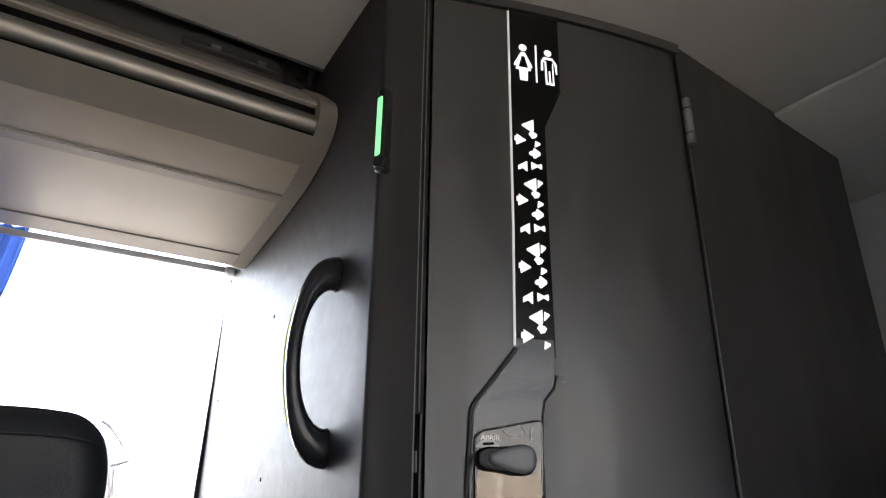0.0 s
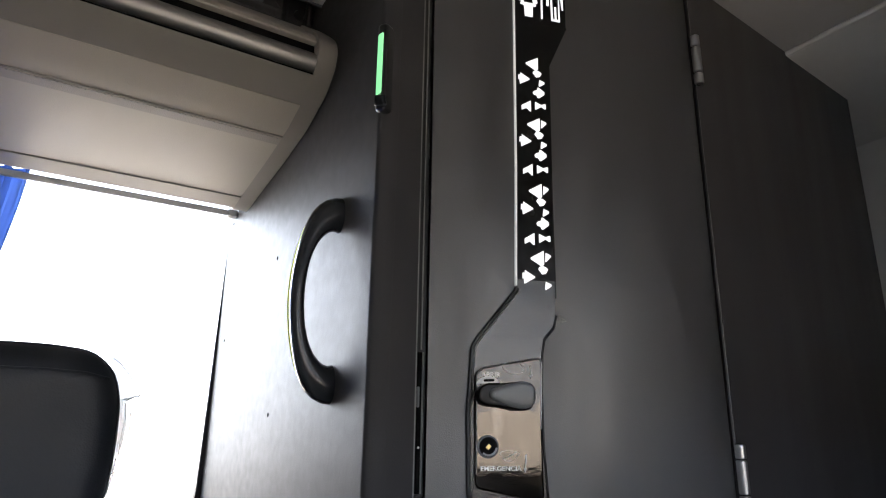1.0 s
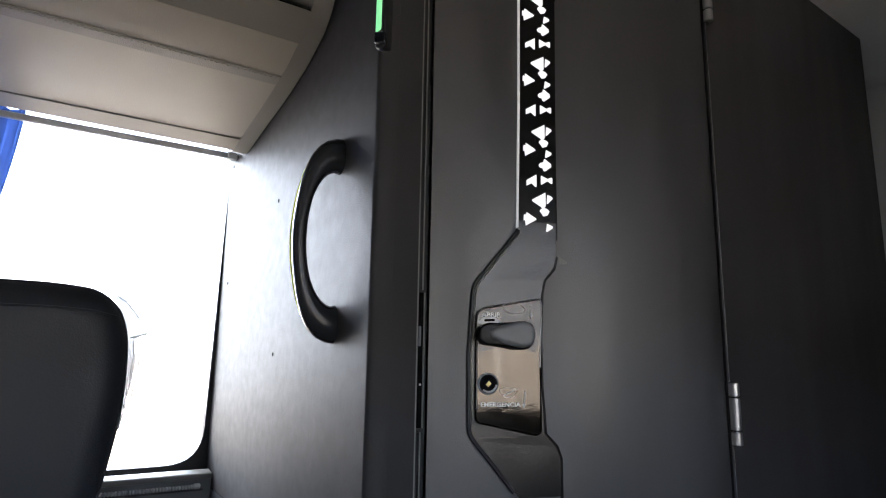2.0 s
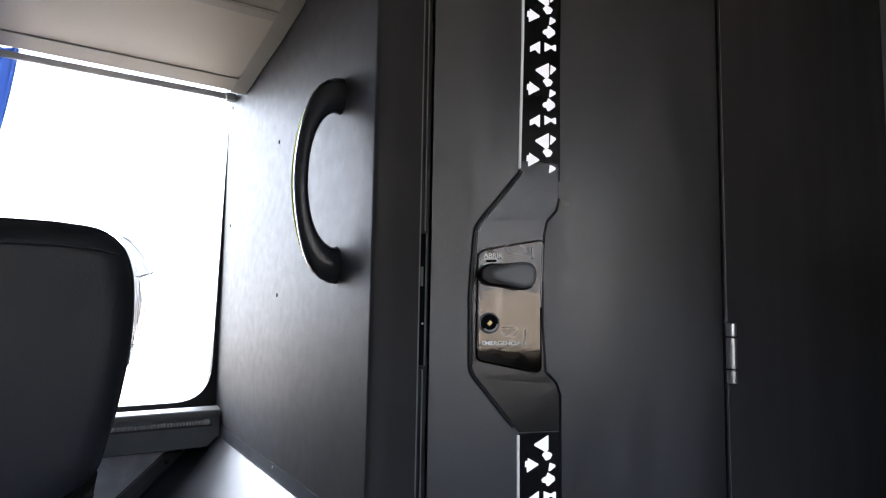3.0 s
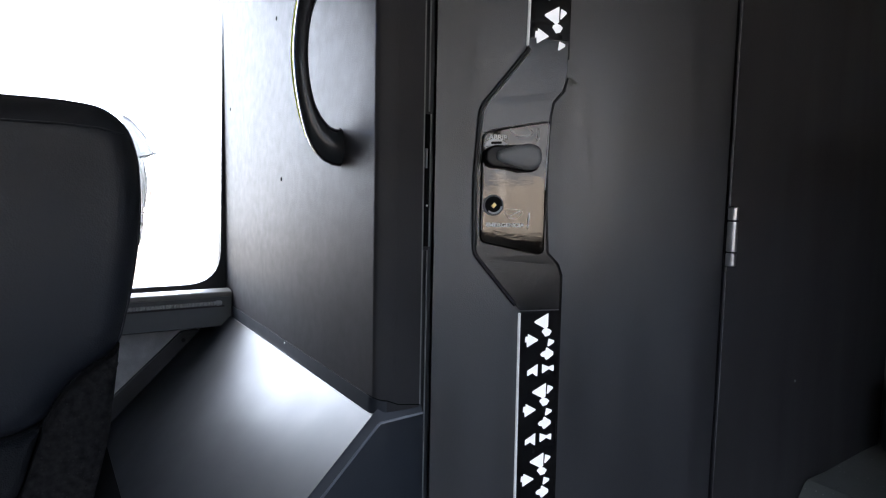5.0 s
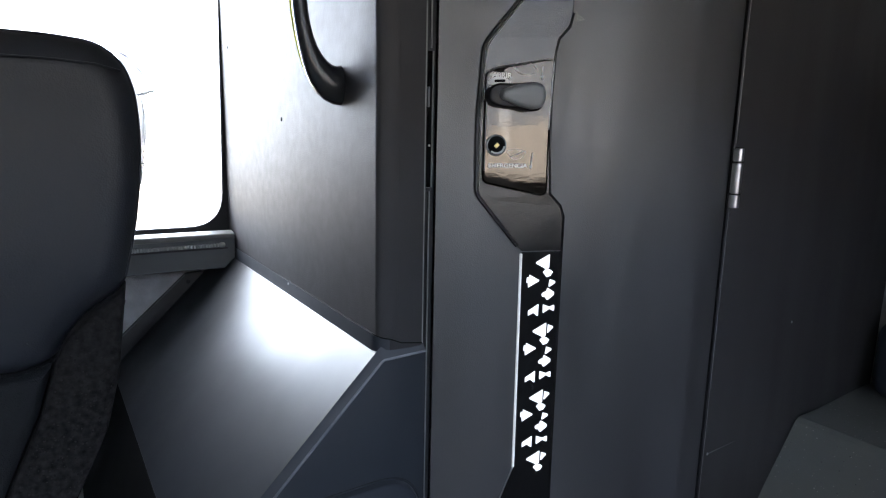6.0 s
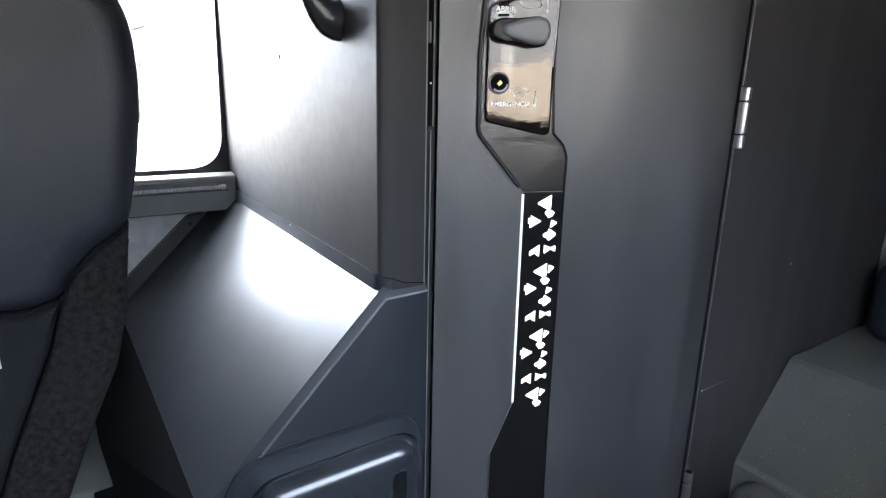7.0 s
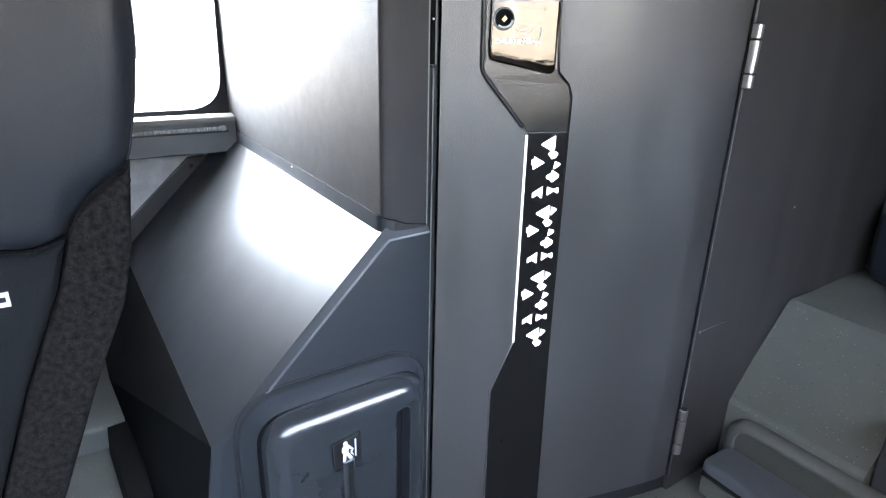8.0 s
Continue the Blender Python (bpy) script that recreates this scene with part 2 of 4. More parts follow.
def thing(name, label, category, group="", kind="", at=(0, 0, 0)):
    e = new(name)
    e.location = at
    e.empty_display_size = 0.1
    return tagged(e, label, category, group, kind)


def settle(e):
    """Keeps the parts where they are while their thing stands at its own base."""
    for c in e.children:
        c.location = Vector(c.location) - Vector(e.location)


def area2(p):
    return sum(p[i][0] * p[(i + 1) % len(p)][1] - p[(i + 1) % len(p)][0] * p[i][1] for i in range(len(p))) / 2


def inset(p, d):
    s, out = (1 if area2(p) > 0 else -1), []
    for i in range(len(p)):
        a, b, c = Vector(p[i - 1]), Vector(p[i]), Vector(p[(i + 1) % len(p)])
        e1, e2 = (b - a).normalized(), (c - b).normalized()
        n = Vector((-e1.y - e2.y, e1.x + e2.x)) * s
        k = n.length
        n = n / k if k > 1e-6 else n
        out.append(tuple(b + n * d * min(2.0, 2 / max(k, 0.7))))
    return out


def rounded(p, r, n=4):
    out = []
    for i in range(len(p)):
        a, b, c = Vector(p[i - 1]), Vector(p[i]), Vector(p[(i + 1) % len(p)])
        k = min(r, (a - b).length * 0.45, (c - b).length * 0.45)
        s, e = b + (a - b).normalized() * k, b + (c - b).normalized() * k
        for j in range(n + 1):
            t = j / n
            out.append(tuple(s * (1 - t) ** 2 + b * 2 * t * (1 - t) + e * t * t))
    return out


def prism(p, to3, h0, h1, bev=0.0, bm=None, steps=3):
    """A solid over the outline p (2D), from depth h0 to h1, with a rounded far edge."""
    bm = bm or bmesh.new()
    rings = [(p, h0)]
    if bev:
        for j in range(steps + 1):
            a = math.pi / 2 * j / steps
            rings.append((inset(p, bev * (1 - math.cos(a))), h1 - bev * (1 - math.sin(a)) * (1 if h1 > h0 else -1)))
    else:
        rings.append((p, h1))
    vs = [[bm.verts.new(to3(u, v, h)) for u, v in q] for q, h in rings]
    for a, b in zip(vs, vs[1:]):
        for i in range(len(p)):
            bm.faces.new((a[i - 1], a[i], b[i], b[i - 1]))
    for ring in (vs[0], vs[-1]):
        flat = p if ring is vs[0] else rings[-1][0]
        for tri in tessellate_polygon([[Vector((u, v, 0)) for u, v in flat]]):
            bm.faces.new([ring[i] for i in tri])
    return bm


def box(x0, x1, y0, y1, z0, z1, bev=0.0, seg=2, bm=None):
    own = bmesh.new()
    bmesh.ops.create_cube(own, size=1, matrix=Matrix.Translation(((x0 + x1) / 2, (y0 + y1) / 2, (z0 + z1) / 2)) @ Matrix.Diagonal((x1 - x0, y1 - y0, z1 - z0, 1)))
    if bev:
        bmesh.ops.bevel(own, geom=own.edges[:], offset=bev, segments=seg, affect="EDGES", profile=0.5)
    if bm is None:
        return own
    me = bpy.data.meshes.new("joined")
    own.to_mesh(me)
    own.free()
    bm.from_mesh(me)
    bpy.data.meshes.remove(me)
    return bm


def tube(points, radii, n=10, bm=None, squash=None, closed=False):
    """A round or oval bar along points; squash gives the second radius."""
    bm = bm or bmesh.new()
    pts, rings, side = [Vector(p) for p in points], [], None
    for i, p in enumerate(pts):
        a = pts[i - 1] if i or closed else p
        b = pts[(i + 1) % len(pts)] if i < len(pts) - 1 or closed else p
        d = (b - a).normalized()
        side = d.orthogonal().normalized() if side is None else (side - d * side.dot(d)).normalized()
        up = d.cross(side)
        r = radii[i] if hasattr(radii, "__len__") else radii
        q = (squash[i] if hasattr(squash, "__len__") else squash) if squash is not None else r
        rings.append([bm.verts.new(p + side * r * math.cos(2 * math.pi * k / n) + up * q * math.sin(2 * math.pi * k / n)) for k in range(n)])
    pairs = list(zip(rings, rings[1:])) + ([(rings[-1], rings[0])] if closed else [])
    for a, b in pairs:
        for k in range(n):
            bm.faces.new((a[k - 1], a[k], b[k], b[k - 1]))
    if not closed:
        bm.faces.new(rings[0])
        bm.faces.new(rings[-1])
    return bm


def writing(text, size, wide, to3, material, name, parent, label=""):
    """Raised lettering whose baseline starts at the origin of to3(u, v, h), which may bend it onto a curved face."""
    cu = bpy.data.curves.new(name, "FONT")
    cu.body, cu.size, cu.extrude, cu.offset, cu.align_x, cu.align_y = text, size, 0.0002, size * 0.03, "LEFT", "BOTTOM_BASELINE"
    tmp = new(name, cu)
    dg = bpy.context.evaluated_depsgraph_get()
    me = bpy.data.meshes.new_from_object(tmp.evaluated_get(dg))
    bpy.data.objects.remove(tmp)
    bpy.data.curves.remove(cu)
    for p in me.vertices:
        p.co = to3(p.co.x * wide, p.co.y, p.co.z)
    me.materials.clear()
    me.materials.append(material)
    ob = new(name, me)
    ob.parent = parent
    if label:
        ob["label"] = label
    return ob


def on_x(x):
    return lambda u, v, h: (x + h, u, v)


# ---- the shell of the coach ----
CEIL = 2.052
WX, RX = -1.87, 0.62          # left window plane, right wall
Y0, Y1 = -5.0, 2.30
FRONT = 0.415                 # cabin panel across the coach
GAP_Y, HINGE_Y = 0.512, 1.08


def door_x(y):
    return -0.69 + 0.28 * (y - 1.08) - 0.22 * (y - 1.08) * (y - 0.51)


def door_n(y):
    d = 0.28 - 0.22 * (2 * y - 1.59)
    return Vector((1, -d, 0)).normalized()


def on_door(u, v, h):
    n = door_n(u)
    return Vector((door_x(u), u, v)) + n * h


def side_x(y):
    return -0.69 - 0.055 * (y - 1.09)


ground = part("ground", box(-900, 900, -900, 900, -1.6, -1.5), M_GROUND)
tagged(ground, "dry sandy ground outside the coach", "ground", kind="structure")


def earth_bank():
    """A long bank of bare earth beside the road, with an uneven crest."""
    bm, cols = bmesh.new(), []
    for i in range(121):
        y = -24 + 0.4 * i
        col = []
        for k in range(9):
            u = k / 8
            h = 2.85 * min(1.0, u * 1.12) ** 0.8
            n = 0.22 * noise.noise(Vector((y * 0.6, u * 4, 2.0))) + 0.10 * noise.noise(Vector((y * 2.3, u * 9, 5.0)))
            col.append(bm.verts.new((5.2 + 4.6 * u + 0.3 * n, y, -1.52 + h + n * u)))
        cols.append(col)
    for a, b in zip(cols, cols[1:]):
        for k in range(8):
            bm.faces.new((a[k], b[k], b[k + 1], a[k + 1]))
    for col in (cols[0], cols[-1]):
        bm.faces.new(col + [bm.verts.new((9.8, col[0].co.y, -1.52))])
    return bm


bank = part("backdrop_bank", earth_bank(), M_BANK, smooth=True)
tagged(bank, "bank of bare brown earth outside the coach", "earth bank", kind="structure")
far_wall = part("backdrop_wall", box(14.0, 14.4, -26, 26, -1.52, 6.2, 0.05), M_CONCRETE)
tagged(far_wall, "long grey concrete wall behind the earth bank", "wall", kind="structure")
floor = part("floor", box(WX - 0.13, RX + 0.1, Y0, Y1, -0.06, 0.0), M_FLOOR)
tagged(floor, "grey vinyl floor with pale and dark flecks", "floor", kind="structure")


def arch(x):
    return 0.02 - 0.06 * (x + 0.3) ** 2


def ceiling_panel(x0, x1, y0, y1, drop=0.0):
    bm, n = bmesh.new(), 10
    rows = []
    for h in (0.0, 0.03):
        for y in (y0, y1):
            rows.append([bm.verts.new((x0 + (x1 - x0) * i / n, y, CEIL + arch(x0 + (x1 - x0) * i / n) + h - drop)) for i in range(n + 1)])
    a, b, c, d = rows
    for i in range(n):
        for p, q in ((a, b), (c, d), (a, c), (b, d)):
            bm.faces.new((p[i], p[i + 1], q[i + 1], q[i]))
    for i in (0, n):
        bm.faces.new((a[i], b[i], d[i], c[i]))
    return bm


ceil_bm = ceiling_panel(-1.186, RX + 0.1, Y0, 1.548)
ceiling = part("ceiling", ceil_bm, M_CEIL, smooth=True)
tagged(ceiling, "pale grey laminate ceiling panel with a dark edge", "ceiling", kind="structure")
ceiling_rear = part("ceiling_rear", ceiling_panel(-1.95, RX + 0.1, 1.556, Y1, 0.012), M_WALL, smooth=True)
tagged(ceiling_rear, "pale grey rear ceiling panel past a joint", "ceiling", kind="structure")
roof = part("roof", box(WX - 0.1, RX + 0.12, Y0, Y1, 2.13, 2.18), M_DARK)
tagged(roof, "dark roof lining above the ceiling panels", "roof", kind="structure")
trim = part("trim", tube([(-0.75, 1.552, CEIL + arch(-0.75) - 0.004), (-0.3, 1.552, CEIL + 0.016), (RX, 1.552, CEIL + arch(RX) - 0.004)], 0.007), M_WALL, smooth=True)
tagged(trim, "pale cover strip across a ceiling joint", "trim", kind="structure")
wall_front = part("wall_front", box(WX - 0.1, RX + 0.1, Y0 - 0.08, Y0, -0.06, 2.18), M_DARK)
tagged(wall_front, "plain dark grey wall closing the coach", "wall", kind="structure")
wr = part("wall_rear", box(WX - 0.1, RX + 0.1, Y1, Y1 + 0.08, -0.06, 2.18), M_WALL)
tagged(wr, "pale grey laminate rear wall", "wall", kind="structure")


def window_wall(name, x, out, y0, y1, z0, z1, openings, material, back=0.0, zb=0.0):
    """A wall along the coach with openings; out is the side on which its thickness lies; below zb it stands back."""
    bm = bmesh.new()
    if back:
        box(min(x + back, x + back + out), max(x + back, x + back + out), y0, y1, z0, zb + 0.03, bm=bm)
        z0 = zb
    edges = [y0] + [e for o in openings for e in (o[0], o[1])] + [y1]
    for a, b in zip(edges[0::2], edges[1::2]):
        box(min(x, x + out), max(x, x + out), a, b, z0, z1, bm=bm)
    for a, b, c, d in openings:
        box(min(x, x + out), max(x, x + out), a, b, z0, c, bm=bm)
        box(min(x, x + out), max(x, x + out), a, b, d, z1, bm=bm)
    return part(name, bm, material)


def window_unit(name, x, out, y0, y1, z0, z1, border, label, glass):
    e = thing(name, label, "window", kind="structure")
    outer = [(y0, z0), (y1, z0), (y1, z1), (y0, z1)]
    hole = rounded([(y0 + border, z0 + border), (y1 - border, z0 + border), (y1 - border * 0.35, z1 - border), (y0 + border, z1 - border)], 0.10, 8)
    full = []
    for u, v in hole:
        full.append((min(max(y0, y0 + (u - y0 - border) * (y1 - y0) / (y1 - y0 - 2 * border)), y1), min(max(z0, z0 + (v - z0 - border) * (z1 - z0) / (z1 - z0 - 2 * border)), z1)))
    k = 9
    for c, corner in enumerate(outer):
        full[c * k + k // 2] = corner
        for j in range(k):
            u, v = full[c * k + j]
            if c in (0, 2):
                full[c * k + j] = (corner[0], v) if j < k // 2 else ((u, corner[1]) if j > k // 2 else corner)
            else:
                full[c * k + j] = (u, corner[1]) if j < k // 2 else ((corner[0], v) if j > k // 2 else corner)
    bm = bmesh.new()
    rings = [[bm.verts.new((x + h, u, v)) for u, v in q] for q, h in ((full, 0.0), (hole, 0.0), (hole, out * 0.03), (full, out * 0.03))]
    for a, b in zip(rings, rings[1:] + rings[:1]):
        for i in range(len(hole)):
            bm.faces.new((a[i - 1], a[i], b[i], b[i - 1]))
    part("window_frame", bm, M_RUBBER, e, "black rubber and printed border")
    pane = part("pane", box(min(x + out * 0.014, x + out * 0.018), max(x + out * 0.014, x + out * 0.018), y0 + border * 0.5, y1 - border * 0.5, z0 + border * 0.5, z1 - border * 0.5), glass, e, "clear glass")
    pane.visible_shadow = False
    return e


LW = [(-4.6, -3.05, 0.763, 1.86), (-2.95, -1.40, 0.763, 1.86), (-1.30, 0.43, 0.763, 1.86)]
wl = window_wall("wall_left", WX, -0.06, Y0, Y1, -0.06, 2.18, LW, M_CARPET, -0.06, 0.70)
tagged(wl, "pale grey carpeted side wall below the windows", "wall", kind="structure")
for i, (a, b, c, d) in enumerate(LW):
    window_unit(f"window_{i + 1}", WX, -1, a, b, c, d, 0.031, "large side window with a black border, very bright outside", M_GLASS)
RW = [(-1.30, 1.32, 0.87, 1.68)]
wr2 = window_wall("wall_right", RX, 0.06, Y0, Y1, -0.06, 2.18, RW, M_WALLDARK)
tagged(wr2, "dark grey side wall on the other side of the aisle", "wall", kind="structure")
for i, (a, b, c, d) in enumerate(RW):
    window_unit(f"window_{i + 4}", RX, 1, a, b, c, d, 0.036, "large tinted side window with a black border", M_GLASS_DARK)

# ---- sill under the left windows ----
ledge = part("side_ledge", box(-1.929, -1.520, -4.9, 0.40, -0.01, 0.068, 0.014, 3), M_FLOOR, smooth=True)
tagged(ledge, "raised flecked grey vinyl ledge along the side wall", "ledge", kind="structure")
sill = thing("window_sill", "grey plastic window sill with a paler top edge and ribbed rail", "window sill", kind="structure", at=(-1.83, -2.2, 0.68))
part("sill_body", prism([(-1.872, 0.68), (-1.795, 0.68), (-1.79, 0.684), (-1.79, 0.766), (-1.81, 0.774), (-1.872, 0.776)], lambda u, v, h: (u, h, v), -4.9, 0.412), M_SILL, sill)
part("top_edge", prism(rounded([(-1.792, 0.766), (-1.780, 0.768), (-1.784, 0.782), (-1.83, 0.787), (-1.83, 0.778)], 0.004, 2), lambda u, v, h: (u, h, v), -4.9, 0.411), M_TRIMGREY, sill, "paler grey top edge", smooth=True)
ribs = bmesh.new()
for i in range(92):
    y = 0.366 - i * 0.0078
    tube([(-1.786, y, 0.7495), (-1.786, y - 0.0026, 0.7495), (-1.786, y - 0.0052, 0.7495), (-1.786, y - 0.0078, 0.7495)], [0.0036, 0.0064, 0.0064, 0.0036], 8, bm=ribs)
part("ribbed_rail", ribs, M_RAIL, sill, "ribbed bright rail", smooth=True)
part("rail_end", tube([(-1.786, 0.366, 0.7497), (-1.786, 0.370, 0.7499), (-1.786, 0.381, 0.7502), (-1.786, 0.384, 0.7502)], [0.0050, 0.0075, 0.0075, 0.0050], 12), M_RAIL, sill, "bright rail end", smooth=True)
part("rail_groove", box(-1.7915, -1.7892, -0.36, 0.392, 0.7375, 0.7425), M_SHADE, sill, "dark groove under the rail")
settle(sill)

# ---- toilet cabin ----
cabin = thing("toilet_cabin", "black grained plastic toilet cabin wall with a rounded corner", "toilet cabin", at=(-0.85, 0.5, 0))
# the corner turns tightly at first and then slowly into the side
corner, turn = [(0.0, 0.0)], 0.0
for radius, to in ((0.012, 62), (0.055, 90)):
    first = turn
    for k in range(1, 9):
        a0, a1 = radians(turn), radians(first + (to - first) * k / 8)
        am = (a0 + a1) / 2
        corner.append((corner[-1][0] + radius * (a1 - a0) * math.cos(am), corner[-1][1] + radius * (a1 - a0) * math.sin(am)))
        turn = math.degrees(a1)
CX = -0.8460 - corner[-1][0]
CY = FRONT + corner[-1][1]
outline = [(-1.93, FRONT)] + [(CX + u, FRONT + w) for u, w in corner] + [(-0.871, CY), (-0.871, CY + 0.001), (-1.93, CY + 0.001)]
part("front_panel", prism(outline, lambda u, v, h: (u, v, h), 0.7195, 2.06), M_PANEL, cabin, "black grained panel, bright near the window", smooth=True)
part("corner_return", box(-0.875, -0.8461, CY + 0.0002, 0.494, 0.7195, 2.06), M_PANEL, cabin)


def curved_wall(fx, y0, y1, z0, z1, thick, n=16, edge=0.0):
    bm, cols = bmesh.new(), []
    for i in range(n + 1):
        y = y0 + (y1 - y0) * i / n
        x = fx(y)
        d = (fx(y + 0.001) - fx(y - 0.001)) / 0.002
        nv = Vector((1, -d, 0)).normalized()
        k = edge if i in (0, n) else 0.0
        p, q = Vector((x, y, 0)) - nv * k, Vector((x, y, 0)) - nv * thick
        cols.append([bm.verts.new(p + Vector((0, 0, z0))), bm.verts.new(p + Vector((0, 0, z1))), bm.verts.new(q + Vector((0, 0, z1))), bm.verts.new(q + Vector((0, 0, z0)))])
    for a, b in zip(cols, cols[1:]):
        for k in range(4):
            bm.faces.new((a[k - 1], a[k], b[k], b[k - 1]))
    bm.faces.new(cols[0])
    bm.faces.new(cols[-1])
    return bm


part("side_panel", curved_wall(side_x, 1.0870, 1.93, 0.0, 2.062, 0.03), M_SIDE, cabin, "black grained side panel", smooth=True)
part("end_panel", box(-1.93, -0.78, 1.90, 1.93, 0, 2.062), M_DOOR, cabin)
part("door_header", curved_wall(lambda y: door_x(y) + 0.006, 0.497, 1.088, 2.037, 2.075, 0.03), M_DOOR, cabin, smooth=True)
part("threshold", curved_wall(lambda y: door_x(y) - 0.012, 0.497, 1.09, 0.0, 0.042, 0.04), M_SATIN, cabin, smooth=True)
part("cabin_back", box(-1.86, -1.84, 0.46, 1.90, 0, 2.05), M_DARK, cabin)
settle(cabin)

# ---- toilet door ----
door = thing("toilet_door", "closed black curved toilet door with a gloss strip of white shapes", "door", at=(-0.76, 0.8, 0.045))
part("leaf", curved_wall(door_x, GAP_Y + 0.006, HINGE_Y - 0.0035, 0.046, 2.033, 0.028, 18, 0.004), M_DOOR, door, smooth=True)
UP = [(0.667, 2.031), (0.664, 1.54), (0.660, 1.331), (0.728, 1.331), (0.729, 1.52), (0.731, 1.76), (0.770, 1.851), (0.774, 2.031)]
MID = [(0.6595, 1.3155), (0.592, 1.225), (0.583, 1.205), (0.578, 1.092), (0.579, 0.985), (0.586, 0.965), (0.660, 0.8765), (0.729, 0.8765), (0.729, 0.935), (0.722, 0.955), (0.703, 0.975), (0.698, 1.05), (0.697, 1.133), (0.700, 1.205), (0.705, 1.23), (0.722, 1.25), (0.727, 1.268), (0.728, 1.330), (0.6605, 1.330)]
LOW = [(0.660, 0.875), (0.6625, 0.473), (0.624, 0.366), (0.626, 0.05), (0.737, 0.05), (0.731, 0.44), (0.729, 0.875)]
part("upper_strip", prism(UP, on_door, -0.004, 0.0022, 0.0006), M_GLOSS, door, "gloss black strip")
part("latch_surround", prism(MID, on_door, -0.004, 0.0018, 0.0006), M_TEXT, door, "black grained surround of the latch")
part("lower_strip", prism(LOW, on_door, -0.004, 0.0022, 0.0006), M_GLOSS, door, "gloss black strip")


def bead(pts, r, h, material, name, label=""):
    path = []
    for (u0, v0), (u1, v1) in zip(pts, pts[1:]):
        for k in range(6):
            t = k / 6
            path.append(on_door(u0 + (u1 - u0) * t, v0 + (v1 - v0) * t, h))
    path.append(on_door(*pts[-1], h))
    return part(name, tube(path, r, 8), material, door, label, smooth=True)


# the edge lines' brightness is partly an added glow
bead([(0.6655, 2.03), (0.6625, 1.54), (0.6585, 1.318)], 0.0024, 0.0022, M_EDGE, "bright_edge", "thin pale edge line with added glow")
bead(rounded([(0.6595, 1.318), (0.6585, 1.310), (0.5855, 1.214), (0.578, 1.10), (0.580, 0.975), (0.658, 0.877)], 0.012)[4:-4], 0.0036, 0.002, M_RUBBER, "groove_bead")
# grey bead that paints the highlight inside the groove
bead(rounded([(0.664, 1.318), (0.663, 1.308), (0.5905, 1.212), (0.583, 1.10), (0.585, 0.977)], 0.012)[4:-4], 0.0008, 0.0024, M_SEAL, "groove_shine", "thin grey bead painted as shine along the groove")
bead([(0.6585, 0.872), (0.661, 0.474)], 0.0024, 0.0022, M_EDGE, "bright_edge", "thin pale edge line with added glow")
bead([(0.661, 0.474), (0.6225, 0.367), (0.6245, 0.06)], 0.0014, 0.0018, M_STEEL, "strip_edge", "thin dull metal edge")
bead([(0.7285, 1.30), (0.729, 1.52), (0.7315, 1.758), (0.7705, 1.85)], 0.0014, 0.0018, M_GLOSS, "groove_bead")
bead([(0.7285, 1.27), (0.7235, 1.248), (0.706, 1.228), (0.7015, 1.205), (0.6985, 1.133), (0.6995, 1.05), (0.7045, 0.975), (0.7235, 0.955), (0.7305, 0.935), (0.7305, 0.88), (0.7325, 0.44), (0.738, 0.06)], 0.0022, 0.0014, M_GLOSS, "groove_bead")


# white cut shapes, repeated down the strips, brightened by an added glow
def shapes():
    return {
        "big": [(-0.001, 0.0), (-0.0249, -0.0133), (-0.0251, -0.0162), (-0.0106, -0.0248), (-0.0069, -0.0286), (-0.0016, -0.0238), (0.0, 0.0)],
        "hook": [(-0.0104, -0.0282), (-0.0133, -0.0324), (-0.0095, -0.0372), (-0.0072, -0.0412), (0.0004, -0.039), (0.0049, -0.0318), (0.0008, -0.0278), (-0.0046, -0.0262)],
        "small": [(0.0028, -0.0029), (0.0007, -0.019), (0.0027, -0.019), (0.0124, -0.0095), (0.0116, -0.0067)],
        "arrow": [(-0.0373, -0.0352), (-0.0376, -0.04), (-0.0416, -0.04), (-0.0430, -0.0505), (-0.0403, -0.0495), (-0.0399, -0.059), (-0.0201, -0.0476), (-0.02, -0.0457)],
        "dot": [(-0.001, -0.0448), (-0.0038, -0.0581), (-0.0019, -0.059), (0.0085, -0.0524), (0.0088, -0.0486)],
        "star": [(-0.006, -0.061), (-0.0076, -0.0664), (-0.0135, -0.0686), (-0.0168, -0.0724), (-0.0151, -0.0766), (-0.0098, -0.0777), (-0.0084, -0.0819), (-0.0055, -0.0829), (0.0061, -0.0743), (0.0065, -0.0686), (-0.004, -0.061)],
        "kite": [(-0.0219, -0.0895), (-0.0407, -0.101), (-0.0413, -0.1105), (-0.032, -0.1057), (-0.0254, -0.1114), (-0.0234, -0.1114)],
        "bow": [(-0.014, -0.0905), (-0.0022, -0.0955), (0.0049, -0.0924), (0.0068, -0.0933), (0.0062, -0.1029), (0.0041, -0.1038), (-0.0027, -0.0998), (-0.014, -0.1067), (-0.015, -0.1057)],
    }


def print_shapes(y, z, keys, grow):
    s = shapes()
    for k in keys:
        poly = rounded([(y + u - 0.066 * v, z + v * grow) for u, v in s[k]], 0.0009, 2)
        part("white_shape", prism(poly, on_door, 0.0018, 0.0027), M_WHITEGLOW, door)


ALL = ("big", "hook", "small", "arrow", "dot", "star", "kite", "bow")
for z, keys in ((1.771, [k for k in ALL if k != "small"]), (1.642, ALL), (1.510, ALL), (1.384, ("big", "hook", "small", "arrow")), (1.3755, ("dot",))):
    print_shapes(0.7095, z, keys, 1.05)
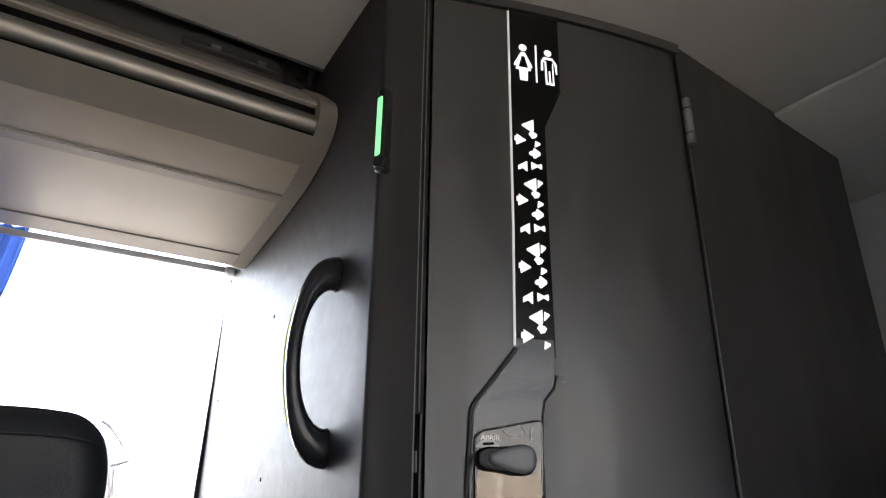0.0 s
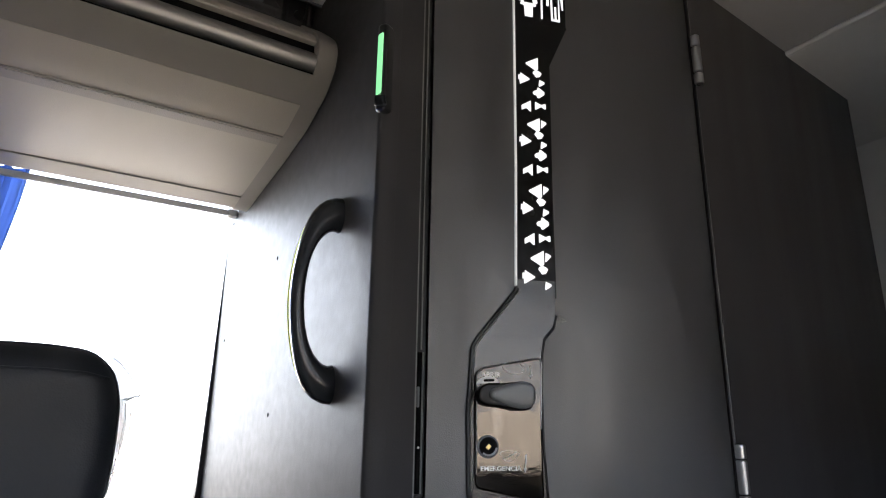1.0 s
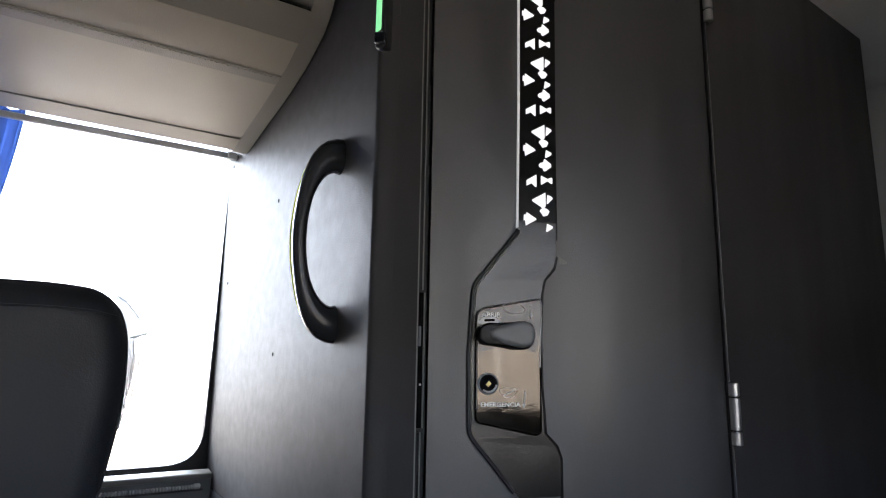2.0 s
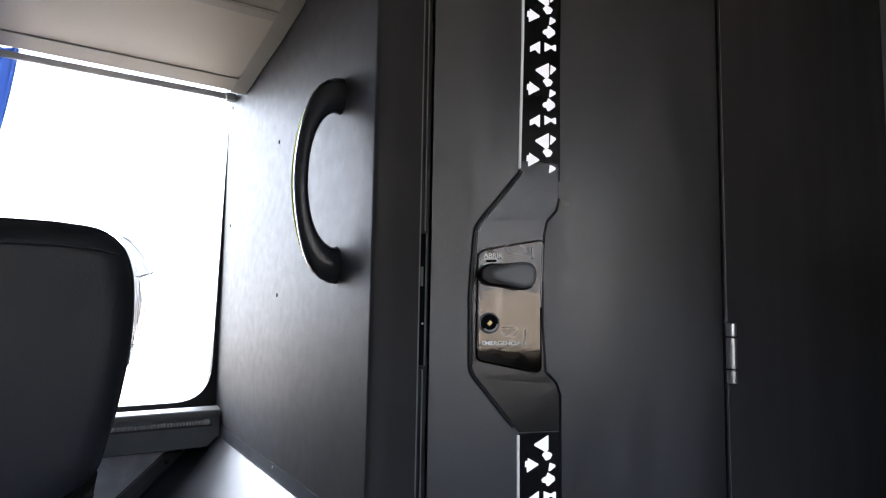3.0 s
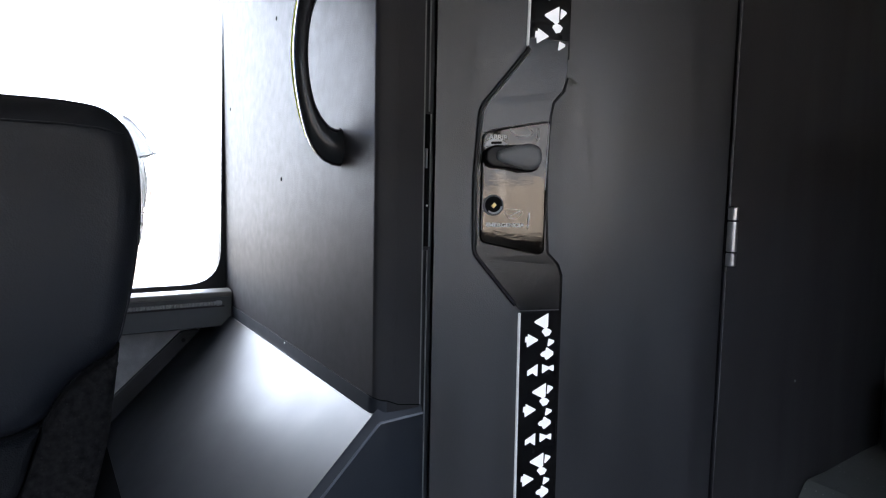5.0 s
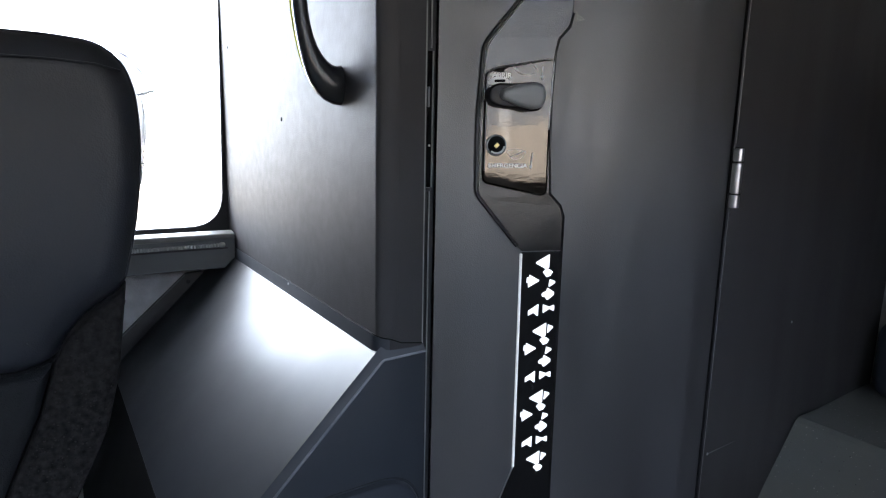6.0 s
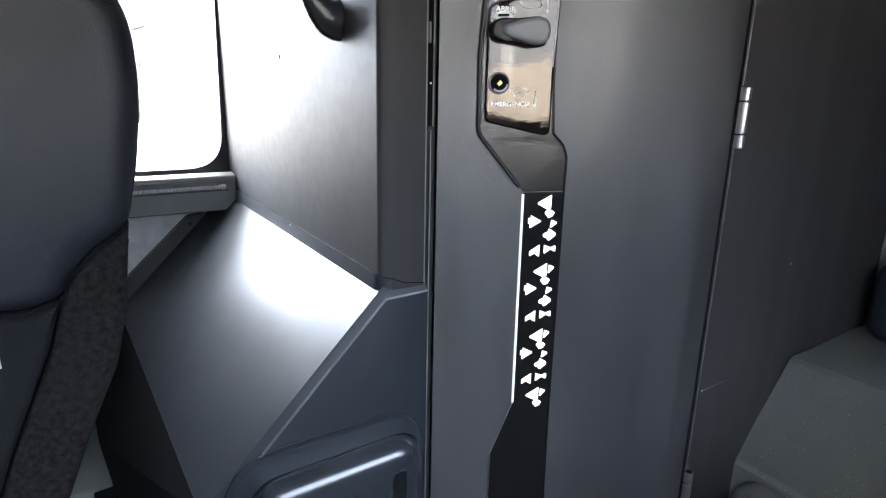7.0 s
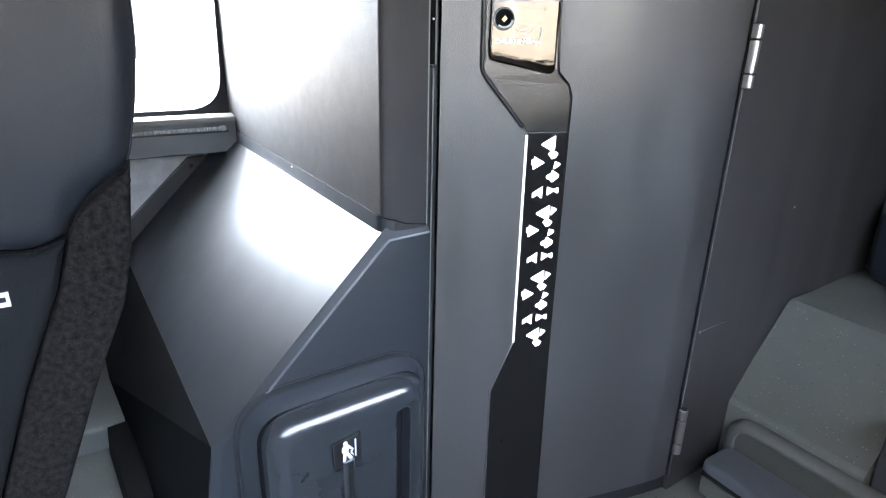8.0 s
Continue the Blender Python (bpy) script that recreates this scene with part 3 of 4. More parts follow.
for z, keys in ((0.870, [k for k in ALL if k != "small"]), (0.746, ALL), (0.620, ALL), (0.500, ("big", "hook", "small"))):
    print_shapes(0.7095, z, keys, 0.99)


# restroom symbol, plain shapes only, with the same added glow
def disc(u, v, r, n=16):
    return [(u + r * math.cos(2 * math.pi * k / n), v + r * math.sin(2 * math.pi * k / n)) for k in range(n)]


def symbol(name, polys):
    bm = bmesh.new()
    for i, q in enumerate(polys):
        prism(q, on_door, 0.0018, 0.0027 + 0.00006 * i, bm=bm)
    return part(name, bm, M_WHITEGLOW, door)


symbol("symbol_first", [disc(0.694, 1.942, 0.0085), rounded([(0.690, 1.931), (0.698, 1.931), (0.713, 1.898), (0.712, 1.893), (0.708, 1.895), (0.697, 1.921), (0.691, 1.921), (0.680, 1.895), (0.675, 1.894), (0.674, 1.899)], 0.003, 2),
                        rounded([(0.686, 1.917), (0.690, 1.917), (0.684, 1.893), (0.704, 1.893), (0.698, 1.917), (0.702, 1.917), (0.710, 1.887), (0.703, 1.886), (0.702, 1.861), (0.686, 1.861), (0.685, 1.886), (0.677, 1.887)], 0.002, 2)])
symbol("symbol_bar", [rounded([(0.720, 1.955), (0.7235, 1.955), (0.7225, 1.861), (0.719, 1.861)], 0.0016, 3)])
symbol("symbol_second", [disc(0.7475, 1.940, 0.0080), rounded([(0.738, 1.929), (0.757, 1.929), (0.766, 1.915), (0.766, 1.890), (0.763, 1.890), (0.761, 1.913), (0.756, 1.923), (0.741, 1.923), (0.736, 1.913), (0.736, 1.894), (0.731, 1.894), (0.732, 1.918)], 0.002, 2),
                         rounded([(0.7395, 1.919), (0.743, 1.919), (0.744, 1.866), (0.7475, 1.866), (0.7475, 1.895), (0.751, 1.895), (0.7515, 1.866), (0.755, 1.866), (0.756, 1.916), (0.758, 1.916), (0.7585, 1.861), (0.740, 1.861)], 0.0012, 2)])

# latch plate, knob, emergency lock and writing
PLATE = rounded([(0.5885, 1.168), (0.600, 1.1785), (0.694, 1.1975), (0.699, 1.190), (0.6955, 1.09), (0.6965, 0.977), (0.688, 0.9715), (0.590, 0.993), (0.588, 1.01)], 0.008, 4)
plate = part("latch_plate", prism(PLATE, on_door, 0.002, 0.0085, 0.004), M_PLATE, door, "dark mirror-polished latch plate", smooth="sides")
knob = prism(rounded([(0.588, 1.143), (0.600, 1.152), (0.624, 1.1520), (0.656, 1.156), (0.671, 1.1525), (0.677, 1.135), (0.671, 1.1135), (0.656, 1.1090), (0.624, 1.1150), (0.600, 1.1165), (0.588, 1.124)], 0.012, 5), on_door, 0.006, 0.033, 0.004, steps=4)
knob = part("knob", knob, M_BODY, plate, "black turn knob", smooth=True)
face = prism(rounded([(0.603, 1.141), (0.630, 1.151), (0.656, 1.157), (0.672, 1.152), (0.6775, 1.135), (0.672, 1.117), (0.656, 1.1115), (0.630, 1.117), (0.603, 1.128)], 0.013, 5), on_door, 0.028, 0.0395, 0.008, steps=5)
part("knob_face", face, M_KNOB, plate, "grey teardrop face of the knob", smooth=True)
hood = [(0.6095 + 0.0190 * math.cos(a), 1.1505 + 0.0130 * math.sin(a)) for a in [math.pi * k / 14 for k in range(15)]]
part("thumb_slot", prism(hood, on_door, 0.007, 0.0108, 0.0015), M_LABEL, plate, "bright half-round guard above the knob", smooth=True)
part("slot_hole", prism(rounded([(0.601, 1.1545), (0.601, 1.1585), (0.618, 1.1595), (0.618, 1.1555)], 0.002, 3), on_door, 0.009, 0.0113), M_VOID, plate)
rimp = [on_door(u, w, 0.0085) for u, w in inset(PLATE, 0.0022)][:]
rimp = [q for q in rimp if q.z > 1.012]
rimp.sort(key=lambda q: (q.y > 0.64, q.z if q.y <= 0.64 else -q.z))
part("plate_rim", tube(rimp, 0.0012, 6), M_STEEL, plate, "thin bright plate edge", smooth=True)
part("emergency_lock", tube([on_door(0.607, 1.055, 0.006), on_door(0.607, 1.055, 0.0125), on_door(0.607, 1.055, 0.0135)], [0.0175, 0.0175, 0.0155], 24), M_KNOB, plate, "round grey lock ring", smooth=True)
part("lock_well", tube([on_door(0.607, 1.055, 0.010), on_door(0.607, 1.055, 0.0142)], 0.0148, 24), M_VOID, plate, smooth=True)
# pale crescent: the ring's reflected light, put into the colour
part("lock_glint", tube([on_door(0.607 + 0.0125 * math.cos(a), 1.055 + 0.0125 * math.sin(a), 0.0142) for a in [-2.3 + 0.2 * k for k in range(12)]], 0.0018, 6), M_RAIL, plate, "pale crescent painted as the glint in the lock", smooth=True)
part("lock_key", prism([(0.6025, 1.054), (0.6065, 1.050), (0.6115, 1.0555), (0.6075, 1.0600)], on_door, 0.012, 0.0165, 0.001), M_BRASS, plate, "brass square key")


def lettering_on_door(u0, v0, h0):
    return lambda u, v, h: on_door(u0 + u, v0 + v, h0 + h)


writing("ABRIR", 0.0112, 1.0, lettering_on_door(0.5980, 1.1625, 0.0089), M_WHITE, "writing_open", plate, "white word ABRIR")
writing("EMERGENCIA", 0.0096, 1.10, lettering_on_door(0.5960, 1.0192, 0.0089), M_WHITE, "writing_emergency", plate, "white word EMERGENCIA")


def outline_mark(name, pts, r=0.00045):
    return part(name, tube([on_door(u, v, 0.0088) for u, v in pts], r, 6), M_WHITE, plate)


outline_mark("mark_curl", [(0.650 + 0.018 * math.cos(a) * (1 - 0.15 * math.sin(2 * a)), 1.178 + 0.0095 * math.sin(a)) for a in [2.2 + 0.33 * k for k in range(17)]])
outline_mark("mark_arrow", [(0.678, 1.183), (0.678, 1.164)], 0.0009)
outline_mark("mark_loop", [(0.641 + 0.0135 * math.cos(a) * (1 + 0.25 * math.sin(3 * a)), 1.041 + 0.0095 * math.sin(a) * (1 + 0.2 * math.cos(2 * a))) for a in [0.4 * k for k in range(17)]])
outline_mark("mark_arrow", [(0.6675, 1.044), (0.6655, 1.019)], 0.0011)
for u, w in ((0.678, 1.164), (0.6655, 1.019)):
    part("mark_tip", prism([(u - 0.0028, w + 0.0035), (u + 0.0028, w + 0.0035), (u, w - 0.003)], on_door, 0.0083, 0.0092), M_WHITE, plate)
outline_mark("mark_bar", [(0.632, 1.0365), (0.652, 1.046)], 0.0009)


# barrel hinges on the door's far edge
def hinge(z0, z1):
    e = thing("hinge", "satin steel barrel hinge with three knuckles", "hinge", "door hinges", at=(door_x(1.086) + 0.006, 1.086, z0))
    x, y = door_x(1.086) + 0.006, 1.086
    cuts = [z0, z0 + (z1 - z0) * 0.22, z0 + (z1 - z0) * 0.245, z0 + (z1 - z0) * 0.755, z0 + (z1 - z0) * 0.78, z1]
    for a, b in ((0, 1), (2, 3), (4, 5)):
        p, q = cuts[a], cuts[b]
        part("knuckle", tube([(x, y, p), (x, y, p + 0.0015), (x, y, q - 0.0015), (x, y, q)], [0.0082, 0.0098, 0.0098, 0.0082], 16), M_STEEL, e, smooth=True)
    part("pin", tube([(x, y, z0 + 0.002), (x, y, z1 - 0.002)], 0.0055, 12), M_RUBBER, e, smooth=True)
    part("hinge_leaf", box(x - 0.012, x - 0.002, y - 0.006, y + 0.006, z0, z1), M_RUBBER, e)
    part("pin_head", tube([(x, y, z1), (x, y, z1 + 0.0012), (x, y, z1 + 0.0022)], [0.0068, 0.0068, 0.0045], 12), M_RUBBER, e, "dark pin head", smooth=True)
    settle(e)
    return e


for z0, z1 in ((1.794, 1.912), (0.945, 1.058), (0.115, 0.235)):
    hinge(z0, z1)
part("hinge_gap_seal", tube([(door_x(1.0815) - 0.0015, 1.0815, 0.05), (door_x(1.0815) - 0.0015, 1.0815, 2.04)], 0.0034, 10), M_RUBBER, door, "thin black seal", smooth=True)
part("hinge_gap_line", tube([(door_x(1.0818) + 0.0014, 1.0818, 0.05), (door_x(1.0818) + 0.0014, 1.0818, 2.04)], 0.0008, 6), M_SEAL, door, "fine grey line in the seal", smooth=True)

# seal and strike in the gap on the other side of the door
part("gap_seal", box(-0.875, -0.858, 0.495, 0.519, 0.05, 2.036), M_RUBBER, door, "black rubber seal")
# the black rubber's highlights are put in as grey lines
part("seal_lip", tube([(-0.8515, 0.4978, 0.05), (-0.8515, 0.4978, 2.036)], 0.0019, 8), M_SEAL, door, "grey line painted as shine on the rubber lip", smooth=True)
ZA, ZB = 0.985, 1.200
for z0, z1, y in ((0.05, ZA - 0.004, 0.5085), (ZB + 0.004, 2.036, 0.5085), (ZA, ZB, 0.5125)):
    part("seal_line", tube([(-0.8535, y, z0), (-0.8535, y, z1)], 0.0013, 6), M_SEAL, door, smooth=True)
strike = part("strike_plate", box(-0.862, -0.8545, 0.5030, 0.5115, ZA, ZB, 0.0015), M_VOID, door, "black strike plate in the gap")
part("strike_end", box(-0.858, -0.8515, 0.5025, 0.5105, ZA - 0.006, ZA - 0.0005, 0.001), M_SATIN, strike)
part("bolt", box(-0.858, -0.8520, 0.5030, 0.5065, 1.113, 1.145, 0.001), M_SILL, strike, "small dull bolt")
part("strike_screw", tube([(-0.856, 0.5072, 1.0525), (-0.8530, 0.5072, 1.0525)], 0.0018, 8), M_ALU, strike, "tiny bright screw", smooth=True)
part("scuff", prism(rounded([(0.7315, 1.256), (0.7325, 1.274), (0.7385, 1.268), (0.7490, 1.2615), (0.7400, 1.2585)], 0.002, 2), on_door, 0.0, 0.0006), M_SCUFF, door, "small pale scuff")
settle(door)

# ---- grab handle on the cabin panel ----
handle = thing("grab_handle", "dark grey plastic grab handle with a yellow outer line", "grab handle", at=(-1.0, FRONT, 1.30))
pts, ra, rb = [], [], []
for k in range(25):
    a = math.pi * k / 24
    s = math.sin(a)
    pts.append((-1.0, FRONT + 0.004 - 0.074 * s ** 0.95, 1.3015 + 0.152 * math.cos(a) * (1 + 0.05 * s)))
    w = abs(math.cos(a))
    ra.append(0.0145 + 0.009 * w ** 3)
    rb.append(0.0125 + 0.0215 * w ** 4)
hb = bmesh.new()
rings = []
for i, p in enumerate(pts):
    a, b = Vector(pts[max(0, i - 1)]), Vector(pts[min(24, i + 1)])
    d = (b - a).normalized()
    if i in (0, 24):
        d = Vector((0, -1, 0)) if i == 0 else Vector((0, 1, 0))
    side = Vector((1, 0, 0))
    up = d.cross(side).normalized()
    rings.append([hb.verts.new(Vector(p) + side * ra[i] * math.cos(2 * math.pi * k / 14) + up * rb[i] * math.sin(2 * math.pi * k / 14)) for k in range(14)])
for a, b in zip(rings, rings[1:]):
    for k in range(14):
        hb.faces.new((a[k - 1], a[k], b[k], b[k - 1]))
hb.faces.new(rings[0])
hb.faces.new(rings[-1])
part("grip", hb, M_HANDLE, handle, smooth=True)
line = [(p[0] - ra[i] * 0.92, p[1] - rb[i] * 0.72 * math.sin(math.pi * i / 24), p[2] + rb[i] * 0.72 * math.cos(math.pi * i / 24)) for i, p in enumerate(pts)][5:20]
part("outer_line", tube(line, 0.0034, 8), M_YELLOW, handle, "thin yellow-green line", smooth=True)
settle(handle)

# ---- occupied indicator on the cabin corner ----
ind = thing("indicator_lamp", "slim black indicator lamp with a lit green lens", "indicator lamp", at=(-0.86, 0.42, 1.60))
m45 = Matrix.Translation((-0.8475, 0.4245, 0)) @ Matrix.Rotation(radians(28), 4, "Z")
hs = prism(rounded([(-0.0185, 1.602), (0.004, 1.599), (0.004, 1.772), (-0.0185, 1.776)], 0.009, 4), lambda u, v, h: (u, -h, v), -0.012, 0.012, 0.006)
bmesh.ops.transform(hs, matrix=m45, verts=hs.verts)
part("housing", hs, M_SATIN, ind, smooth=True)
ls = prism(rounded([(-0.0150, 1.630), (-0.0040, 1.634), (-0.0040, 1.754), (-0.0150, 1.750)], 0.004, 3), lambda u, v, h: (u, -h, v), 0.008, 0.0145, 0.002)
bmesh.ops.transform(ls, matrix=m45, verts=ls.verts)
part("lens", ls, M_GREEN, ind, "lit green lens", smooth=True)
bt = prism(rounded([(-0.017, 1.610), (0.006, 1.606), (0.006, 1.628), (-0.017, 1.632)], 0.005, 3), lambda u, v, h: (u, -h, v), 0.008, 0.016, 0.004)
bmesh.ops.transform(bt, matrix=m45, verts=bt.verts)
part("lower_clip", bt, M_HANDLE, ind, smooth=True)
settle(ind)


# small screws on the panels
def screw(at, normal, r=0.0042, name="screw", label="small dark screw head set in the panel"):
    p, n = Vector(at), Vector(normal)
    ob = part(name, tube([p - n * 0.003, p + n * 0.0006, p + n * 0.0014], [r, r, r * 0.6], 10), M_VOID, smooth=True)
    return tagged(ob, label, "screw", "panel screws")


for x, z in ((-1.359, 1.449), (-1.329, 1.098), (-1.789, 1.298), (-1.827, 1.655)):
    screw((x, FRONT, z), (0, -1, 0), 0.0048)
pale = screw((side_x(1.400), 1.400, 0.665), (1, 0, 0), 0.0030, label="tiny pale screw head in the side panel")
pale.data.materials[0] = M_STEEL

part("panel_joint", tube([(side_x(1.099) - 0.0002, 1.099, 0.4262), (side_x(1.205) - 0.0002, 1.205, 0.4245)], [0.0016, 0.0006], 6), M_SEAL)
tagged(bpy.data.objects["panel_joint"], "fine raised joint on the black side panel", "trim", kind="structure")
bright = screw((-1.297, 0.4105, 0.737), (0, -1, 0), 0.0026, label="tiny bright screw head in the flange of the cover")
bright.data.materials[0] = M_ALU
dot = screw((side_x(1.100), 1.100, 0.4262), (1, 0, 0), 0.0032, label="tiny bright screw head at a joint of the side panel")
dot.data.materials[0] = M_STEEL

# ---- sloping box below the cabin panel, with the waste bin ----
cover = thing("equipment_cover", "dark blue-black plastic sloping cover box with a built-in bin", "cover box", at=(-1.3, 0.3, 0))


def solid(verts, faces):
    bm = bmesh.new()
    vs = [bm.verts.new(v) for v in verts]
    for f in faces:
        bm.faces.new([vs[i] for i in f])
    return bm


BX, FX = -0.851, -0.840      # edge of the slope, face of the side


def loft(rings, to3, cap=True, hole=None, floor_h=0.0):
    """A skin through outlines of equal length, each at its own depth; the last one is closed, but for a well over the outline hole."""
    bm = bmesh.new()
    vs = [[bm.verts.new(to3(u, w, h)) for u, w in q] for q, h in rings]
    for a, b in zip(vs, vs[1:]):
        for k in range(len(a)):
            bm.faces.new((a[k - 1], a[k], b[k], b[k - 1]))
    if cap:
        loops, top = [[Vector((u, w, 0)) for u, w in rings[-1][0]]], list(vs[-1])
        if hole:
            rim1 = [bm.verts.new(to3(u, w, rings[-1][1])) for u, w in hole]
            rim2 = [bm.verts.new(to3(u, w, floor_h)) for u, w in inset(hole, 0.002)]
            loops.append([Vector((u, w, 0)) for u, w in hole])
            top += rim1
            for k in range(len(hole)):
                bm.faces.new((rim1[k - 1], rim1[k], rim2[k], rim2[k - 1]))
            for tri in tessellate_polygon([[Vector((u, w, 0)) for u, w in hole]]):
                bm.faces.new([rim2[k] for k in tri])
        for tri in tessellate_polygon(loops):
            bm.faces.new([top[k] for k in tri])
    return bm


v = []
for x, yb, zb, yc in ((BX, 0.108, 0.409, 0.046), (-1.928, 0.0835, 0.383, -0.039)):
    v += [(x, 0.4145, 0.7185 if x > -1 else 0.707), (x, 0.4105 if x > -1 else 0.406, 0.7175 if x > -1 else 0.7055), (x, yb, zb), (x, yc, 0.0), (x, 0.4935, 0.0), (x, 0.4935, 0.7185)]
bm = solid(v, [(0, 1, 7, 6), (1, 2, 8, 7), (2, 3, 9, 8), (3, 4, 10, 9), (4, 5, 11, 10), (5, 0, 6, 11), (0, 5, 4, 3, 2, 1), (6, 7, 8, 9, 10, 11)])
part("body", bm, M_BOX, cover)
# added sheet: the seats' shade on the front, put into its colour
part("dark_front", solid([(BX - 0.001, 0.1066, 0.4075), (-1.926, 0.0821, 0.3815), (-1.926, -0.0405, 0.0), (BX - 0.001, 0.0446, 0.0), (BX - 0.001, 0.1078, 0.4075), (-1.926, 0.0833, 0.3815), (-1.926, -0.0393, 0.0), (BX - 0.001, 0.0458, 0.0)], [(0, 1, 2, 3), (4, 5, 6, 7), (0, 1, 5, 4), (1, 2, 6, 5), (2, 3, 7, 6), (3, 0, 4, 7)]), M_FRONTSKIRT, cover, "thin dark sheet painted as the shade on the front")
part("skirt", solid([(-1.50, -0.040, 0.075), (-0.86, 0.001, 0.075), (-0.86, -0.004, 0.0), (-1.50, -0.046, 0.0), (-1.50, 0.02, 0.08), (-0.86, 0.03, 0.08), (-0.86, 0.03, 0.0), (-1.50, 0.02, 0.0)], [(0, 1, 2, 3), (4, 5, 6, 7), (0, 1, 5, 4), (1, 2, 6, 5), (2, 3, 7, 6), (3, 0, 4, 7)]), M_FRONTSKIRT, cover, "low black skirt at the floor")
arc = [(-0.870 + 0.0225 * math.sin(a), 0.4335 - 0.0225 * math.cos(a)) for a in [math.pi / 12 * k for k in range(7)]]
run = [(-1.862, 0.4110, 0.7400), (-1.30, 0.4110, 0.7428)] + [(px, py, 0.7455 - 0.0012 * k) for k, (px, py) in enumerate(arc)] + [(-0.8475, 0.454, 0.7290), (-0.8475, 0.4935, 0.7225)]
fl = bmesh.new()
cols = []
for k, (px, py, pz) in enumerate(run):
    a, b = run[max(0, k - 1)], run[min(len(run) - 1, k + 1)]
    d = Vector((b[0] - a[0], b[1] - a[1], 0)).normalized()
    o = Vector((-d.y, d.x, 0)) * 0.0036
    lo = 0.700 if px < -1 else 0.706
    cols.append([fl.verts.new(q) for q in ((px, py, lo), (px, py, pz), (px + o.x, py + o.y, pz), (px + o.x, py + o.y, lo))])
for a, b in zip(cols, cols[1:]):
    for k in range(4):
        fl.faces.new((a[k - 1], a[k], b[k], b[k - 1]))
fl.faces.new(cols[0])
fl.faces.new(cols[-1])
part("top_flange", fl, M_BOX, cover, "upright flange under the cabin panel", smooth=True)
part("flange_gap", tube([(px + (0.001 if k > 5 else 0), py + 0.0016, pz + 0.0003) for k, (px, py, pz) in enumerate(run)], 0.0010, 6), M_VOID, cover, "dark gap line")
edge_o = [(0.4990, 0.7230), (0.4220, 0.7275), (0.4105, 0.7175), (0.108, 0.409), (0.046, 0.0)]
edge_i = [(0.4990, 0.7105), (0.4195, 0.7080), (0.4160, 0.7050), (0.122, 0.407), (0.062, 0.0)]
sf = solid([(BX - 0.001, u, w) for u, w in edge_o] + [(FX, u, w) for u, w in edge_i] + [(BX - 0.001, 0.4990, 0.0), (FX, 0.4990, 0.0)],
           [(0, 1, 6, 5), (1, 2, 7, 6), (2, 3, 8, 7), (3, 4, 9, 8), (4, 10, 11, 9), (10, 0, 5, 11), (5, 6, 7, 8, 9, 11)])
bmesh.ops.bevel(sf, geom=[e for e in sf.edges if len(e.link_faces) == 2 and all(abs(q.co.x - FX) < 1e-5 for q in e.verts) and any(q.co.z > 0.1 for q in e.verts)], offset=0.0022, segments=2, affect="EDGES", profile=0.5)
part("side_face", sf, M_BOX, cover, "bevelled side face", smooth=True)
# pale bead with the edge's highlight put into its colour
part("edge_bead", tube([(FX - 0.0004, 0.4985, 0.7095), (FX - 0.0004, 0.421, 0.7068), (FX - 0.0004, 0.4165, 0.7040), (FX - 0.0004, 0.186, 0.4700)], 0.0022, 8), M_BEAD, cover, "pale edge line painted as a highlight", smooth=True)
wedge = prism(rounded([(0.352, 0.640), (0.342, 0.651), (0.294, 0.648), (0.03, 0.403), (0.03, 0.320)], 0.006, 3), on_x(-1.9295), 0, 0.010, 0.003)
flange = part("side_flange", wedge, M_DARK, cover, "dark flange along the wall", smooth=True)
part("flange_lip", tube([(-1.9185, 0.292, 0.6445), (-1.9185, 0.030, 0.4012)], 0.0022, 6), M_SILL, flange, "paler edge of the flange", smooth=True)
part("flange_screw", tube([(-1.920, 0.300, 0.622), (-1.9175, 0.300, 0.622)], 0.0065, 12), M_BODY, flange, "dark screw", smooth=True)
rim = rounded([(0.142, 0.02), (0.142, 0.4870), (0.490, 0.4955), (0.490, 0.02)], 0.088, 10)
# thin black line that paints the shading around the raised rim
part("rim_groove", tube([(FX, u, w) for u, w in inset(rim, -0.0030)], 0.0012, 6, closed=True), M_RUBBER, cover)
inner = rounded([(0.1735, 0.035), (0.1735, 0.4400), (0.4850, 0.4535), (0.4850, 0.035)], 0.058, 10)
mixed = [(a[0] * 0.12 + b[0] * 0.88, a[1] * 0.12 + b[1] * 0.88) for a, b in zip(rim, inner)]
part("bin_rim", loft([(rim, -0.002), (inset(rim, 0.001), 0.005), (inset(rim, 0.0035), 0.0085), (inset(rim, 0.006), 0.0085), (inset(rim, 0.010), 0.0065), (mixed, 0.0036), (inner, 0.0020), (inset(inner, 0.0008), 0.0002)], on_x(FX), False), M_RIM, cover, "rounded raised rim around the bin", smooth=True)
part("bin_recess", prism(inset(inner, -0.004), on_x(FX), -0.006, 0.0010), M_VOID, cover, "black gap behind the bin flap")
settle(cover)

flap = thing("waste_bin", "dark blue-grey plastic bin flap with a litter symbol plaque", "waste bin", at=(FX, 0.32, 0.03))
outl = rounded([(0.1785, 0.035), (0.1785, 0.4395), (0.4846, 0.4532), (0.4846, 0.035)], 0.062, 10)
slot = rounded([(0.412, 0.055), (0.412, 0.398), (0.439, 0.402), (0.439, 0.055)], 0.011, 4)
